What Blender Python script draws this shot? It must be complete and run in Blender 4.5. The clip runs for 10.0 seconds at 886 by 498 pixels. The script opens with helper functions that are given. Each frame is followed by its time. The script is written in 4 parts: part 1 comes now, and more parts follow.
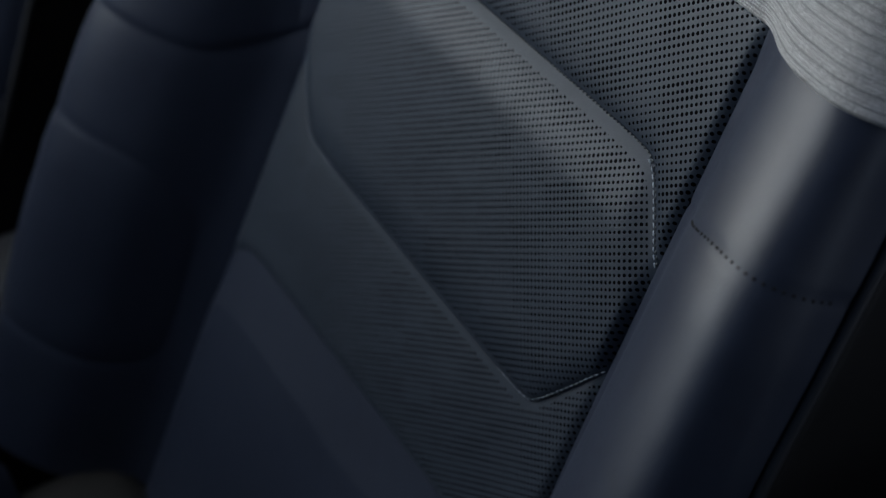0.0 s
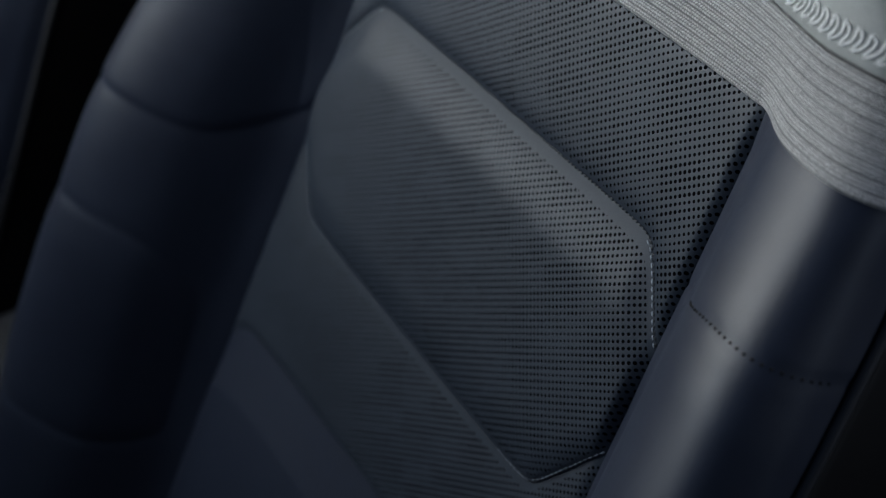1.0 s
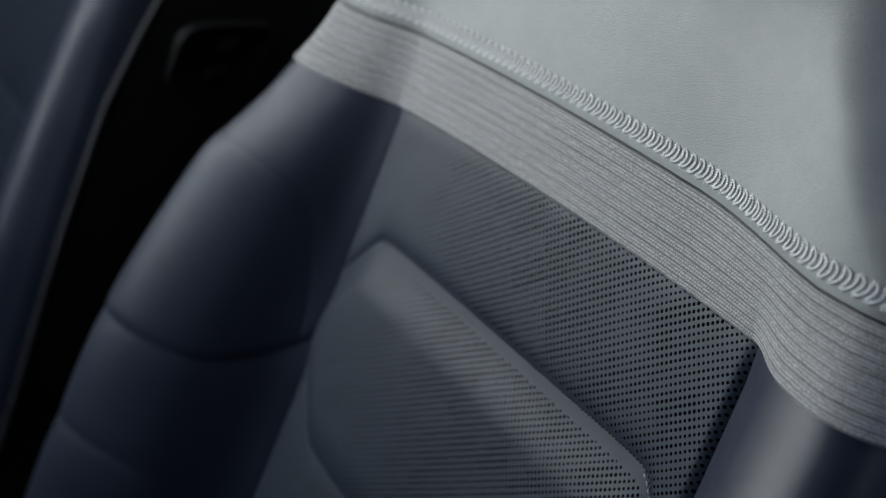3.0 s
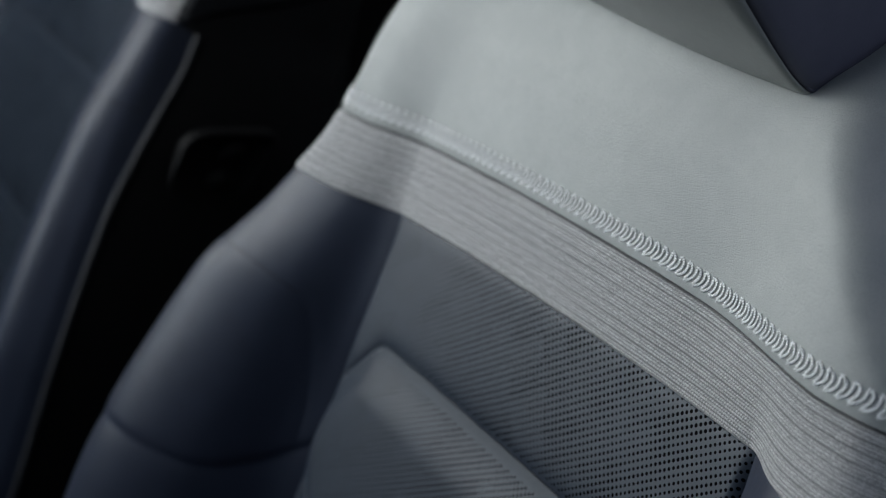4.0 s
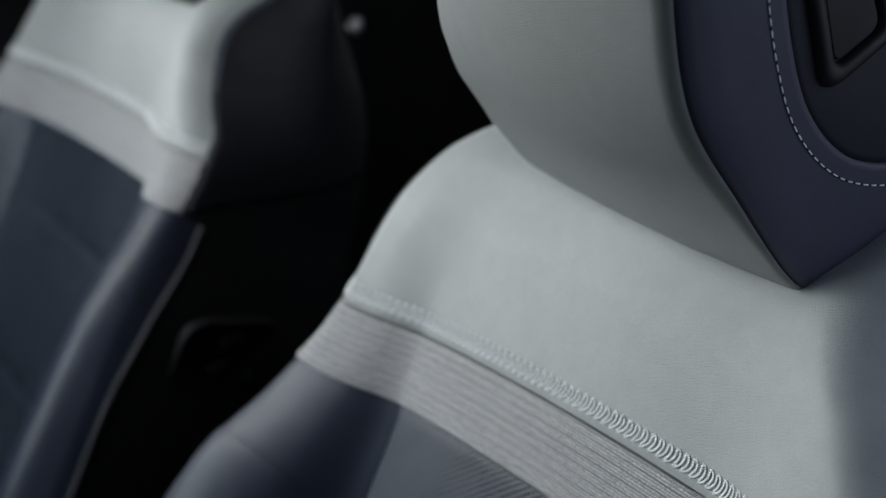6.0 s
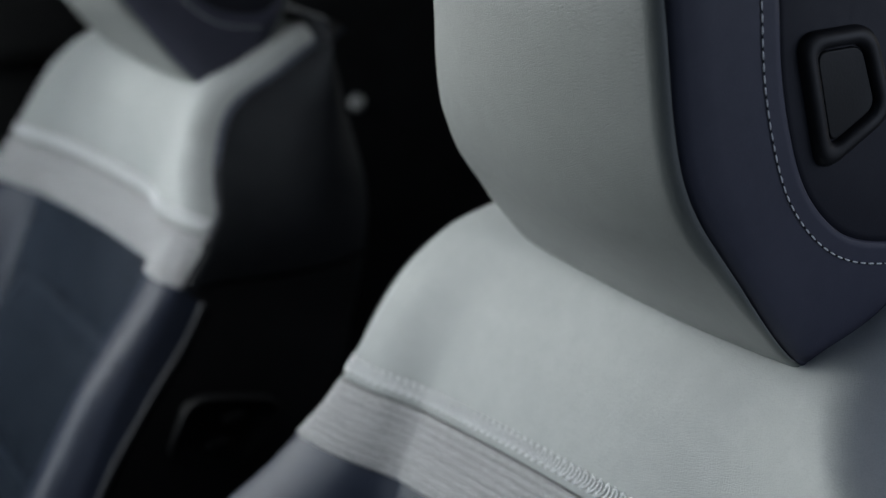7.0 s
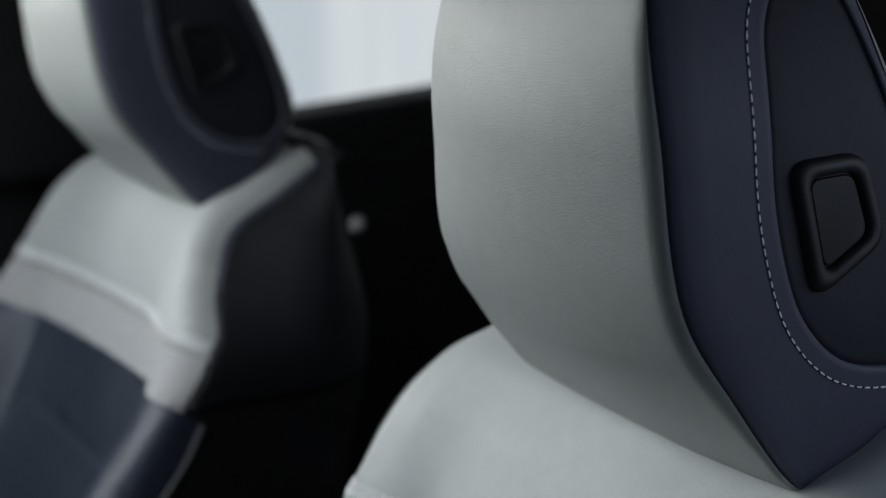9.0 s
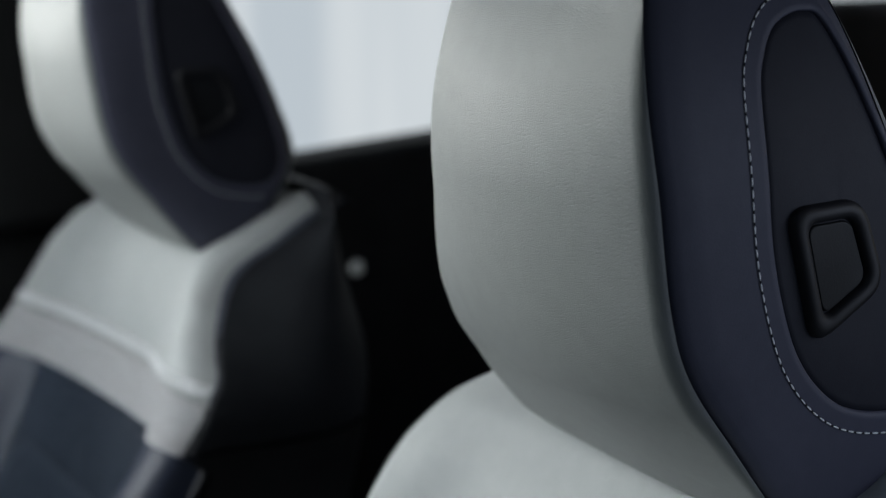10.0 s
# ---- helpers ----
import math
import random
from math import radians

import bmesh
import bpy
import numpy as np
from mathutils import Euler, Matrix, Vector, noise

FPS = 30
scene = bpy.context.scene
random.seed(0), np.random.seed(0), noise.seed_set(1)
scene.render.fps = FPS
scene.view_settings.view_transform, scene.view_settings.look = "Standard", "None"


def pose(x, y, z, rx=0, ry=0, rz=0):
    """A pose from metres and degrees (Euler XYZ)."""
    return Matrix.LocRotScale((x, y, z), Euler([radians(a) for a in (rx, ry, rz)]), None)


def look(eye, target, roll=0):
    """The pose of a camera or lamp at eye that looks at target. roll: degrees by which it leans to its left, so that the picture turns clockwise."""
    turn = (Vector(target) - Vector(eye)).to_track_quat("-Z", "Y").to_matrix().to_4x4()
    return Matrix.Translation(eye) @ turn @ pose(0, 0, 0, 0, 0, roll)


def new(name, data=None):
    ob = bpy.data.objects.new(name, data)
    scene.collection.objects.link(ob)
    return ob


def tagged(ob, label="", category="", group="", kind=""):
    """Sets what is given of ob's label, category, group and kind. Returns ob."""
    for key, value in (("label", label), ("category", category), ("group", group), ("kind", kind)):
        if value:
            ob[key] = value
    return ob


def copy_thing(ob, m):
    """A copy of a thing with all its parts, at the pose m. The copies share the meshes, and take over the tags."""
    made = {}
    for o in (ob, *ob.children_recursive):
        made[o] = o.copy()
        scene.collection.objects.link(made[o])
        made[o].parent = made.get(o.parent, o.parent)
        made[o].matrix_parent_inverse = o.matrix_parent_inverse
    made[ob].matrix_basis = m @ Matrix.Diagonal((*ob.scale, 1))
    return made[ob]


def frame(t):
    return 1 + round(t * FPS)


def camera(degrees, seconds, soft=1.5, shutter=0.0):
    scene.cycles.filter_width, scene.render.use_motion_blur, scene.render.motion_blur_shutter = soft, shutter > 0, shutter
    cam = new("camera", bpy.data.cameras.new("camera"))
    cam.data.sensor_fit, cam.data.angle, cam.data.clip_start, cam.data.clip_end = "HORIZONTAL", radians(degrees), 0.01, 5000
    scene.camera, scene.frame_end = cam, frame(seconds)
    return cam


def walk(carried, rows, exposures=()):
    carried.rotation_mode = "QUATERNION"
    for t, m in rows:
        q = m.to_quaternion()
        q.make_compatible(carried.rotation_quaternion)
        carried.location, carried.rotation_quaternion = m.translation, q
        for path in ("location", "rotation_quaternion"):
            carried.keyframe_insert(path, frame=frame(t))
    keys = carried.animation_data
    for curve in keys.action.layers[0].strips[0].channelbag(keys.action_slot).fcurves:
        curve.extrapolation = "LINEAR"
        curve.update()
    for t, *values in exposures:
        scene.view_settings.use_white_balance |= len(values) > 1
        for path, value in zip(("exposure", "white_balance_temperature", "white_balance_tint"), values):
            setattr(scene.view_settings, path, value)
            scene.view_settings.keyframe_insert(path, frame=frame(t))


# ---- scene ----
# ---- camera and its walk ----
cam = camera(31.61, 10.0, soft=1.2)
cam.data.dof.use_dof = True
cam.data.dof.focus_distance = 0.775
cam.data.dof.aperture_fstop = 5.2
PATH = [
    (0, -0.6194, 0.2216, 1.4237, 47.501, 0.713, -120.935),
    (0.5, -0.6202, 0.2219, 1.4244, 48.911, 0.651, -120.888),
    (1, -0.6216, 0.2227, 1.4259, 50.428, 0.589, -120.842),
    (1.5, -0.6233, 0.2235, 1.4280, 52.516, 0.521, -120.795),
    (2, -0.6248, 0.2241, 1.4298, 54.476, 0.448, -120.746),
    (2.5, -0.6265, 0.2246, 1.4318, 56.640, 0.362, -120.698),
    (2.7, -0.6273, 0.2251, 1.4327, 57.499, 0.327, -120.677),
    (3.8, -0.6327, 0.2286, 1.4380, 61.915, 0.113, -120.576),
    (4, -0.6338, 0.2291, 1.4390, 62.595, 0.078, -120.571),
    (4.5, -0.6358, 0.2308, 1.4417, 64.412, 0.001, -120.574),
    (5, -0.6382, 0.2327, 1.4433, 66.181, -0.055, -120.586),
    (5.5, -0.6411, 0.2347, 1.4459, 68.055, -0.109, -120.581),
    (5.7, -0.6421, 0.2351, 1.4466, 68.603, -0.121, -120.571),
    (6.8, -0.6472, 0.2377, 1.4501, 71.615, -0.187, -120.526),
    (7, -0.6477, 0.2382, 1.4505, 72.158, -0.194, -120.528),
    (7.5, -0.6495, 0.2394, 1.4524, 73.393, -0.208, -120.531),
    (8, -0.6510, 0.2402, 1.4539, 74.518, -0.164, -120.543),
    (8.5, -0.6529, 0.2415, 1.4563, 75.500, -0.129, -120.563),
    (9, -0.6550, 0.2430, 1.4577, 76.425, -0.097, -120.576),
    (9.5, -0.6558, 0.2437, 1.4593, 77.237, -0.067, -120.591),
    (10, -0.6570, 0.2440, 1.4600, 78.000, -0.000, -120.600),
]
walk(cam, [(t, pose(*p)) for t, *p in PATH])

# ---- world and large lights ----
SUN_ELEV, SUN_TURN = radians(38), radians(200)
world = bpy.data.worlds.new("overcast_sky")
scene.world = world
world.use_nodes = True
wn = world.node_tree
wn.nodes.clear()
sky = wn.nodes.new("ShaderNodeTexSky")
sky.sky_type, sky.sun_disc = "NISHITA", False
sky.sun_elevation, sky.sun_rotation = SUN_ELEV, SUN_TURN
bg = wn.nodes.new("ShaderNodeBackground")
bg.inputs["Strength"].default_value = 0.06
wo = wn.nodes.new("ShaderNodeOutputWorld")
wn.links.new(sky.outputs[0], bg.inputs[0])
wn.links.new(bg.outputs[0], wo.inputs[0])


def lamp(name, eye, target, sx, sy, power, colour):
    data = bpy.data.lights.new(name, "AREA")
    data.shape, data.size, data.size_y = "RECTANGLE", sx, sy
    data.energy, data.color = power, colour
    ob = new(name, data)
    ob.matrix_world = look(eye, target)
    return ob


# daylight entering by the unseen glass roof, windscreen and far side window
lamp("glass_roof_daylight", (0.62, 0.38, 1.675), (0.15, -0.25, 1.0), 0.54, 0.46, 6.0, (0.93, 0.98, 1.0))
lamp("windscreen_daylight", (0.80, 1.00, 1.28), (0.0, -0.30, 1.12), 0.80, 0.26, 6.0, (0.86, 0.95, 1.0))
lamp("side_window_daylight", (1.65, 0.60, 1.43), (0.0, -0.15, 1.12), 1.00, 0.34, 14.6, (0.98, 1.0, 0.96))
# fill lamps added to brighten the headrest's side and the near bolster
lamp("headrest_side_fill", (-0.42, -0.60, 1.34), (-0.10, -0.28, 1.28), 0.28, 0.30, 0.46, (0.70, 0.80, 1.0))
lamp("near_side_fill", (-1.15, -0.45, 1.18), (-0.25, -0.20, 1.02), 0.80, 0.40, 0.60, (0.68, 0.82, 1.0))


# ---- materials ----
class Tree:
    def __init__(self, name):
        self.mat = bpy.data.materials.new(name)
        self.mat.use_nodes = True
        self.t = self.mat.node_tree
        self.bsdf = self.t.nodes["Principled BSDF"]

    def node(self, kind, **values):
        n = self.t.nodes.new(kind)
        for key, value in values.items():
            if key == "op":
                n.operation = value
            elif key == "dims":
                n.noise_dimensions = value
            else:
                n.inputs[key].default_value = value
        return n

    def link(self, a, b):
        self.t.links.new(a, b)

    def math(self, op, a, b=None, c=None, clamp=False):
        n = self.t.nodes.new("ShaderNodeMath")
        n.operation, n.use_clamp = op, clamp
        for i, x in enumerate((a, b, c)):
            if x is None:
                continue
            if isinstance(x, (int, float)):
                n.inputs[i].default_value = x
            else:
                self.link(x, n.inputs[i])
        return n.outputs[0]

    def ramp(self, x, lo, hi, a=0.0, b=1.0, smooth=True):
        n = self.t.nodes.new("ShaderNodeMapRange")
        n.interpolation_type = "SMOOTHSTEP" if smooth else "LINEAR"
        self.link(x, n.inputs["Value"])
        n.inputs["From Min"].default_value, n.inputs["From Max"].default_value = lo, hi
        n.inputs["To Min"].default_value, n.inputs["To Max"].default_value = a, b
        return n.outputs["Result"]

    def mix(self, fac, a, b):
        n = self.t.nodes.new("ShaderNodeMix")
        n.data_type = "RGBA"
        for socket, x in ((n.inputs[0], fac), (n.inputs[6], a), (n.inputs[7], b)):
            if isinstance(x, (int, float)):
                socket.default_value = x
            elif isinstance(x, tuple):
                socket.default_value = (*x, 1)
            else:
                self.link(x, socket)
        return n.outputs[2]

    def bump(self, height, strength, distance, normal=None):
        n = self.node("ShaderNodeBump", Strength=strength, Distance=distance)
        self.link(height, n.inputs["Height"])
        if normal is not None:
            self.link(normal, n.inputs["Normal"])
        return n.outputs[0]

    def coords(self, uv=False):
        n = self.t.nodes.new("ShaderNodeTexCoord")
        return n.outputs["UV" if uv else "Object"]

    def noise(self, vec, scale, detail=3.0, rough=0.5):
        n = self.node("ShaderNodeTexNoise", Scale=scale, Detail=detail, Roughness=rough)
        self.link(vec, n.inputs["Vector"])
        return n.outputs["Fac"]


def leather(name, colour, dark, rough=0.46, grain=1.0, wear=0.0, holes=False, sheen=0.0, spec=0.5):
    """Grained leather: pebble cells, fine wrinkles, slow changes of tone; holes gives the perforation."""
    m = Tree(name)
    p = m.coords()
    uv = m.coords(True)
    cells = m.node("ShaderNodeTexVoronoi", Scale=600.0)
    cells.feature = "DISTANCE_TO_EDGE"
    warp = m.node("ShaderNodeTexNoise", Scale=140.0, Detail=2.0)
    m.link(p, warp.inputs["Vector"])
    add = m.t.nodes.new("ShaderNodeVectorMath")
    add.operation = "MULTIPLY_ADD"
    add.inputs[1].default_value = (0.004, 0.004, 0.004)
    m.link(warp.outputs["Color"], add.inputs[0])
    m.link(p, add.inputs[2])
    m.link(add.outputs[0], cells.inputs["Vector"])
    pebble = m.ramp(cells.outputs["Distance"], 0.0, 0.16)
    squeeze = m.node("ShaderNodeMapping")
    m.link(p, squeeze.inputs["Vector"])
    squeeze.inputs["Scale"].default_value = (1.0, 0.45, 0.45)
    wrinkle = m.noise(squeeze.outputs[0], 640.0, 4.0, 0.6)
    slow = m.noise(p, 9.0, 4.0, 0.55)
    mottled = m.noise(p, 75.0, 4.0, 0.6)
    tone = m.math("ADD", m.math("MULTIPLY", slow, 0.65), m.math("MULTIPLY", mottled, 0.35))
    colour_out = m.mix(m.ramp(tone, 0.34, 0.66), dark, colour)
    colour_out = m.mix(m.ramp(pebble, 0.0, 1.0, min(0.06 * grain, 0.16), 0.0), colour_out, tuple(0.55 * c for c in dark))
    patch = m.ramp(m.noise(p, 22.0, 3.0), 0.30, 0.70, 0.6, 1.0)
    height = m.math("ADD", m.math("MULTIPLY", m.math("MULTIPLY", pebble, patch), 0.6), m.math("MULTIPLY", wrinkle, 0.38))
    normal = m.bump(height, 0.15 * min(grain, 3.0), 0.0011)
    normal = m.bump(m.noise(p, 38.0, 3.0), 0.03 * min(grain, 1.2), 0.004, normal)
    rough_out = m.ramp(m.math("ADD", m.math("MULTIPLY", pebble, -0.4), m.math("ADD", wrinkle, slow)), 0.3, 1.3, rough - 0.03, rough + 0.05)
    if holes:
        sep = m.t.nodes.new("ShaderNodeSeparateXYZ")
        m.link(uv, sep.inputs[0])
        u, v = sep.outputs[0], sep.outputs[1]
        ca, sa, pitch, row_pitch = math.cos(radians(-34.5)), math.sin(radians(-34.5)), 0.00305, 0.00365
        a = m.math("DIVIDE", m.math("ADD", m.math("MULTIPLY", u, ca), m.math("MULTIPLY", v, sa)), pitch)
        b = m.math("DIVIDE", m.math("ADD", m.math("MULTIPLY", u, -sa), m.math("MULTIPLY", v, ca)), row_pitch)
        ia, ib = m.math("FLOOR", a), m.math("FLOOR", b)
        da = m.math("SUBTRACT", m.math("SUBTRACT", a, ia), 0.5)
        db = m.math("MULTIPLY", m.math("SUBTRACT", m.math("SUBTRACT", b, ib), 0.5), row_pitch / pitch)
        d = m.math("SQRT", m.math("ADD", m.math("MULTIPLY", da, da), m.math("MULTIPLY", db, db)))

        def block(na, nb):
            white = m.t.nodes.new("ShaderNodeTexWhiteNoise")
            white.noise_dimensions = "2D"
            comb = m.t.nodes.new("ShaderNodeCombineXYZ")
            m.link(m.math("FLOOR", m.math("DIVIDE", ia, na)), comb.inputs[0])
            m.link(m.math("FLOOR", m.math("DIVIDE", ib, nb)), comb.inputs[1])
            m.link(comb.outputs[0], white.inputs["Vector"])
            return white.outputs["Value"]
        big, small = block(9.0, 4.0), block(5.0, 1.0)
        fade = m.ramp(m.math("ADD", u, m.math("MULTIPLY", big, 0.075)), 0.05, 0.24, 1.0, 0.0)
        size = m.math("ADD", 0.245, m.math("ADD", m.math("MULTIPLY", big, 0.08), m.math("MULTIPLY", small, 0.05)))
        size = m.math("MULTIPLY", size, m.math("POWER", fade, 0.6))
        # no holes beside the seams
        edge = m.t.nodes.new("ShaderNodeAttribute")
        edge.attribute_name = "seam_distance"
        clear = m.ramp(edge.outputs["Fac"], 0.0050, 0.0052, smooth=False)
        size = m.math("MULTIPLY", size, clear)
        hole = m.math("SUBTRACT", 1.0, m.ramp(m.math("SUBTRACT", d, size), -0.05, 0.03), clamp=True)
        hole = m.math("MULTIPLY", hole, m.math("GREATER_THAN", size, 0.045))
        lip = m.ramp(m.math("SUBTRACT", d, size), -0.06, 0.07)
        lip = m.math("MULTIPLY", lip, m.ramp(size, 0.05, 0.20))
        normal = m.bump(lip, 0.2, 0.0004, normal)
        # holes are not cut; the shade of their depth is painted near black
        colour_out = m.mix(hole, colour_out, (0.0025, 0.003, 0.004))
        rough_out = m.math("MAXIMUM", rough_out, m.math("MULTIPLY", hole, 0.95))
        gloss = m.math("MULTIPLY_ADD", hole, -spec, spec)
        m.link(gloss, m.bsdf.inputs["Specular IOR Level"])
    if not holes:
        m.bsdf.inputs["Specular IOR Level"].default_value = spec
    m.link(colour_out, m.bsdf.inputs["Base Color"])
    m.link(rough_out, m.bsdf.inputs["Roughness"])
    m.link(normal, m.bsdf.inputs["Normal"])
    if sheen:
        m.bsdf.inputs["Sheen Weight"].default_value = sheen
        m.bsdf.inputs["Sheen Roughness"].default_value = 0.4
    return m.mat


def knit(name, colour, dark):
    """Ribbed knitted textile: fine loops along the ribs, melange threads."""
    m = Tree(name)
    uv = m.coords(True)
    p = m.coords()
    sep = m.t.nodes.new("ShaderNodeSeparateXYZ")
    m.link(uv, sep.inputs[0])
    u, v = sep.outputs[0], sep.outputs[1]

    def stretched(su, sv, detail=2.0, rough=0.5):
        n = m.node("ShaderNodeMapping")
        m.link(uv, n.inputs["Vector"])
        n.inputs["Scale"].default_value = (su, sv, 1.0)
        return m.noise(n.outputs[0], 1.0, detail, rough)
    # rows of slanted loops, every second row set off by half a loop
    wander = stretched(60.0, 60.0)
    row = m.math("DIVIDE", m.math("MULTIPLY_ADD", wander, 0.0003, v), 0.0018)
    index = m.math("FLOOR", row)
    odd = m.math("MODULO", m.math("ABSOLUTE", index), 2.0)
    db = m.math("SUBTRACT", m.math("SUBTRACT", row, index), 0.5)
    slant = m.math("MULTIPLY", db, m.math("MULTIPLY_ADD", odd, 1.6, -0.8))
    col = m.math("ADD", m.math("DIVIDE", m.math("MULTIPLY_ADD", stretched(300.0, 300.0), 0.0006, u), 0.0019), m.math("MULTIPLY_ADD", odd, 0.5, slant))
    da = m.math("SUBTRACT", m.math("FRACT", col), 0.5)
    d = m.math("SQRT", m.math("ADD", m.math("MULTIPLY", da, da), m.math("MULTIPLY", db, db)))
    gap = m.ramp(d, 0.26, 0.52)
    threads = stretched(70.0, 700.0, 2.0, 0.5)
    phase = m.math("FRACT", m.math("DIVIDE", m.math("ADD", v, m.math("MULTIPLY_ADD", stretched(5.0, 60.0), 0.0008, 0.1800)), 0.00539))
    ribs = m.ramp(m.math("ABSOLUTE", m.math("SUBTRACT", phase, 0.5)), 0.34, 0.49)
    ribs = m.math("MULTIPLY", ribs, m.ramp(stretched(9.0, 160.0), 0.35, 0.60, 0.45, 1.0))
    fuzz = m.noise(p, 1700.0, 2.0)
    melange = m.noise(p, 700.0, 3.0, 0.7)
    tone = m.math("ADD", m.math("MULTIPLY", threads, 0.08), m.math("ADD", m.math("MULTIPLY", fuzz, 0.42), m.math("MULTIPLY", melange, 0.50)))
    yarn = m.mix(m.ramp(tone, 0.42, 0.58), dark, colour)
    # shade between the loops and in the rib valleys is put into the colour
    yarn = m.mix(m.math("MULTIPLY", gap, 0.80), yarn, tuple(0.40 * c for c in dark))
    yarn = m.mix(m.math("MULTIPLY", ribs, 0.92), yarn, tuple(0.42 * c for c in dark))
    m.link(yarn, m.bsdf.inputs["Base Color"])
    height = m.math("ADD", m.math("MULTIPLY", gap, -1.0), m.math("SUBTRACT", m.math("MULTIPLY", fuzz, 0.6), m.math("MULTIPLY", ribs, 0.8)))
    m.link(m.bump(height, 0.8, 0.0008), m.bsdf.inputs["Normal"])
    m.bsdf.inputs["Roughness"].default_value = 0.88
    m.bsdf.inputs["Sheen Weight"].default_value = 0.25
    return m.mat


def plastic(name, colour, rough, grain=0.3, metal=0.0, coat=0.0, spec=0.5):
    """Moulded plastic or metal with a fine grain and slight changes of gloss."""
    m = Tree(name)
    p = m.coords()
    fine, slow = m.noise(p, 900.0, 2.0), m.noise(p, 14.0, 4.0)
    m.link(m.mix(m.ramp(slow, 0.3, 0.7), colour, tuple(0.72 * c for c in colour)), m.bsdf.inputs["Base Color"])
    m.link(m.ramp(slow, 0.3, 0.7, rough - 0.05, rough + 0.07), m.bsdf.inputs["Roughness"])
    m.link(m.bump(fine, grain, 0.0004), m.bsdf.inputs["Normal"])
    m.bsdf.inputs["Metallic"].default_value = metal
    m.bsdf.inputs["Specular IOR Level"].default_value = spec
    m.bsdf.inputs["Coat Weight"].default_value = coat
    return m.mat


def thread(name, colour):
    """Glossy twisted sewing thread."""
    m = Tree(name)
    twist = m.noise(m.coords(), 2600.0, 2.0)
    m.link(m.mix(m.ramp(twist, 0.3, 0.6), tuple(0.9 * c for c in colour), colour), m.bsdf.inputs["Base Color"])
    m.bsdf.inputs["Roughness"].default_value = 0.5
    m.bsdf.inputs["Sheen Weight"].default_value = 0.5
    return m.mat


def cloth(name, colour, scale=900.0, relief=0.0004):
    m = Tree(name)
    p = m.coords()
    weave, slow = m.noise(p, scale, 3.0, 0.7), m.noise(p, 11.0, 4.0)
    both = m.math("ADD", m.math("MULTIPLY", weave, 0.6), m.math("MULTIPLY", slow, 0.4))
    m.link(m.mix(m.ramp(both, 0.3, 0.7), tuple(0.6 * c for c in colour), colour), m.bsdf.inputs["Base Color"])
    m.link(m.bump(weave, 0.4, relief), m.bsdf.inputs["Normal"])
    m.bsdf.inputs["Roughness"].default_value = 0.93
    return m.mat


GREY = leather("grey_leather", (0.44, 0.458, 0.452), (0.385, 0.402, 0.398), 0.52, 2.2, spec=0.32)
# same leather as the shoulder, darkened to put the headrest's shade into the colour
GREY_SHADED = leather("shaded_grey_leather", (0.262, 0.273, 0.267), (0.232, 0.242, 0.236), 0.50, 1.5, spec=0.34)
NAVY = leather("navy_leather", (0.016, 0.024, 0.048), (0.012, 0.018, 0.038), 0.48, 0.6, spec=0.62)
PERFORATED = leather("perforated_navy_leather", (0.030, 0.041, 0.061), (0.024, 0.033, 0.050), 0.45, 0.8, holes=True, spec=0.50)
SIDE = leather("dark_navy_leather", (0.086, 0.088, 0.124), (0.072, 0.074, 0.106), 0.52, 0.5, spec=0.3)
INSET = leather("inset_navy_leather", (0.028, 0.029, 0.040), (0.022, 0.023, 0.033), 0.58, 0.5, spec=0.25)
# bluish dark that paints the shade on the grey shoulder's rolled edge
ROLL_SHADE = leather("roll_shade_leather", (0.090, 0.100, 0.130), (0.075, 0.085, 0.110), 0.5, 0.5)
CHARCOAL = leather("charcoal_leather", (0.017, 0.019, 0.025), (0.013, 0.015, 0.020), 0.58, 0.5)
SHELL = leather("black_leather", (0.016, 0.018, 0.021), (0.012, 0.013, 0.016), 0.62, 0.5, spec=0.18)
KNIT = knit("ribbed_grey_knit", (0.90, 0.90, 0.91), (0.46, 0.46, 0.47))
WHITE_THREAD = thread("white_thread", (0.96, 0.97, 0.98))
BLUE_THREAD = cloth("blue_grey_thread", (0.40, 0.46, 0.55), 4000.0, 0.00004)
SLATE_THREAD = cloth("slate_thread", (0.070, 0.078, 0.090), 4000.0, 0.00004)
BLACK_THREAD = cloth("black_thread", (0.010, 0.011, 0.014), 4000.0, 0.00004)
BLACK = plastic("black_plastic", (0.010, 0.010, 0.011), 0.55, 0.25, spec=0.28)
SATIN_BLACK = plastic("satin_black_plastic", (0.018, 0.018, 0.021), 0.48, 0.12, spec=0.3)
TRIM = plastic("charcoal_trim", (0.008, 0.0085, 0.009), 0.68, 0.4, spec=0.25)
CHROME = plastic("satin_chrome", (0.62, 0.63, 0.64), 0.30, 0.05, metal=1.0)
POLISHED = plastic("pale_metal", (0.86, 0.87, 0.88), 0.35, 0.02, metal=0.3)
BUTTON = plastic("button_plastic", (0.009, 0.010, 0.011), 0.5, 0.2, spec=0.28)
CARPET = cloth("black_carpet", (0.012, 0.012, 0.013), 500.0)
LINER = cloth("grey_headliner", (0.07, 0.072, 0.075), 700.0)
CONCRETE = cloth("dark_concrete", (0.05, 0.052, 0.056), 60.0)


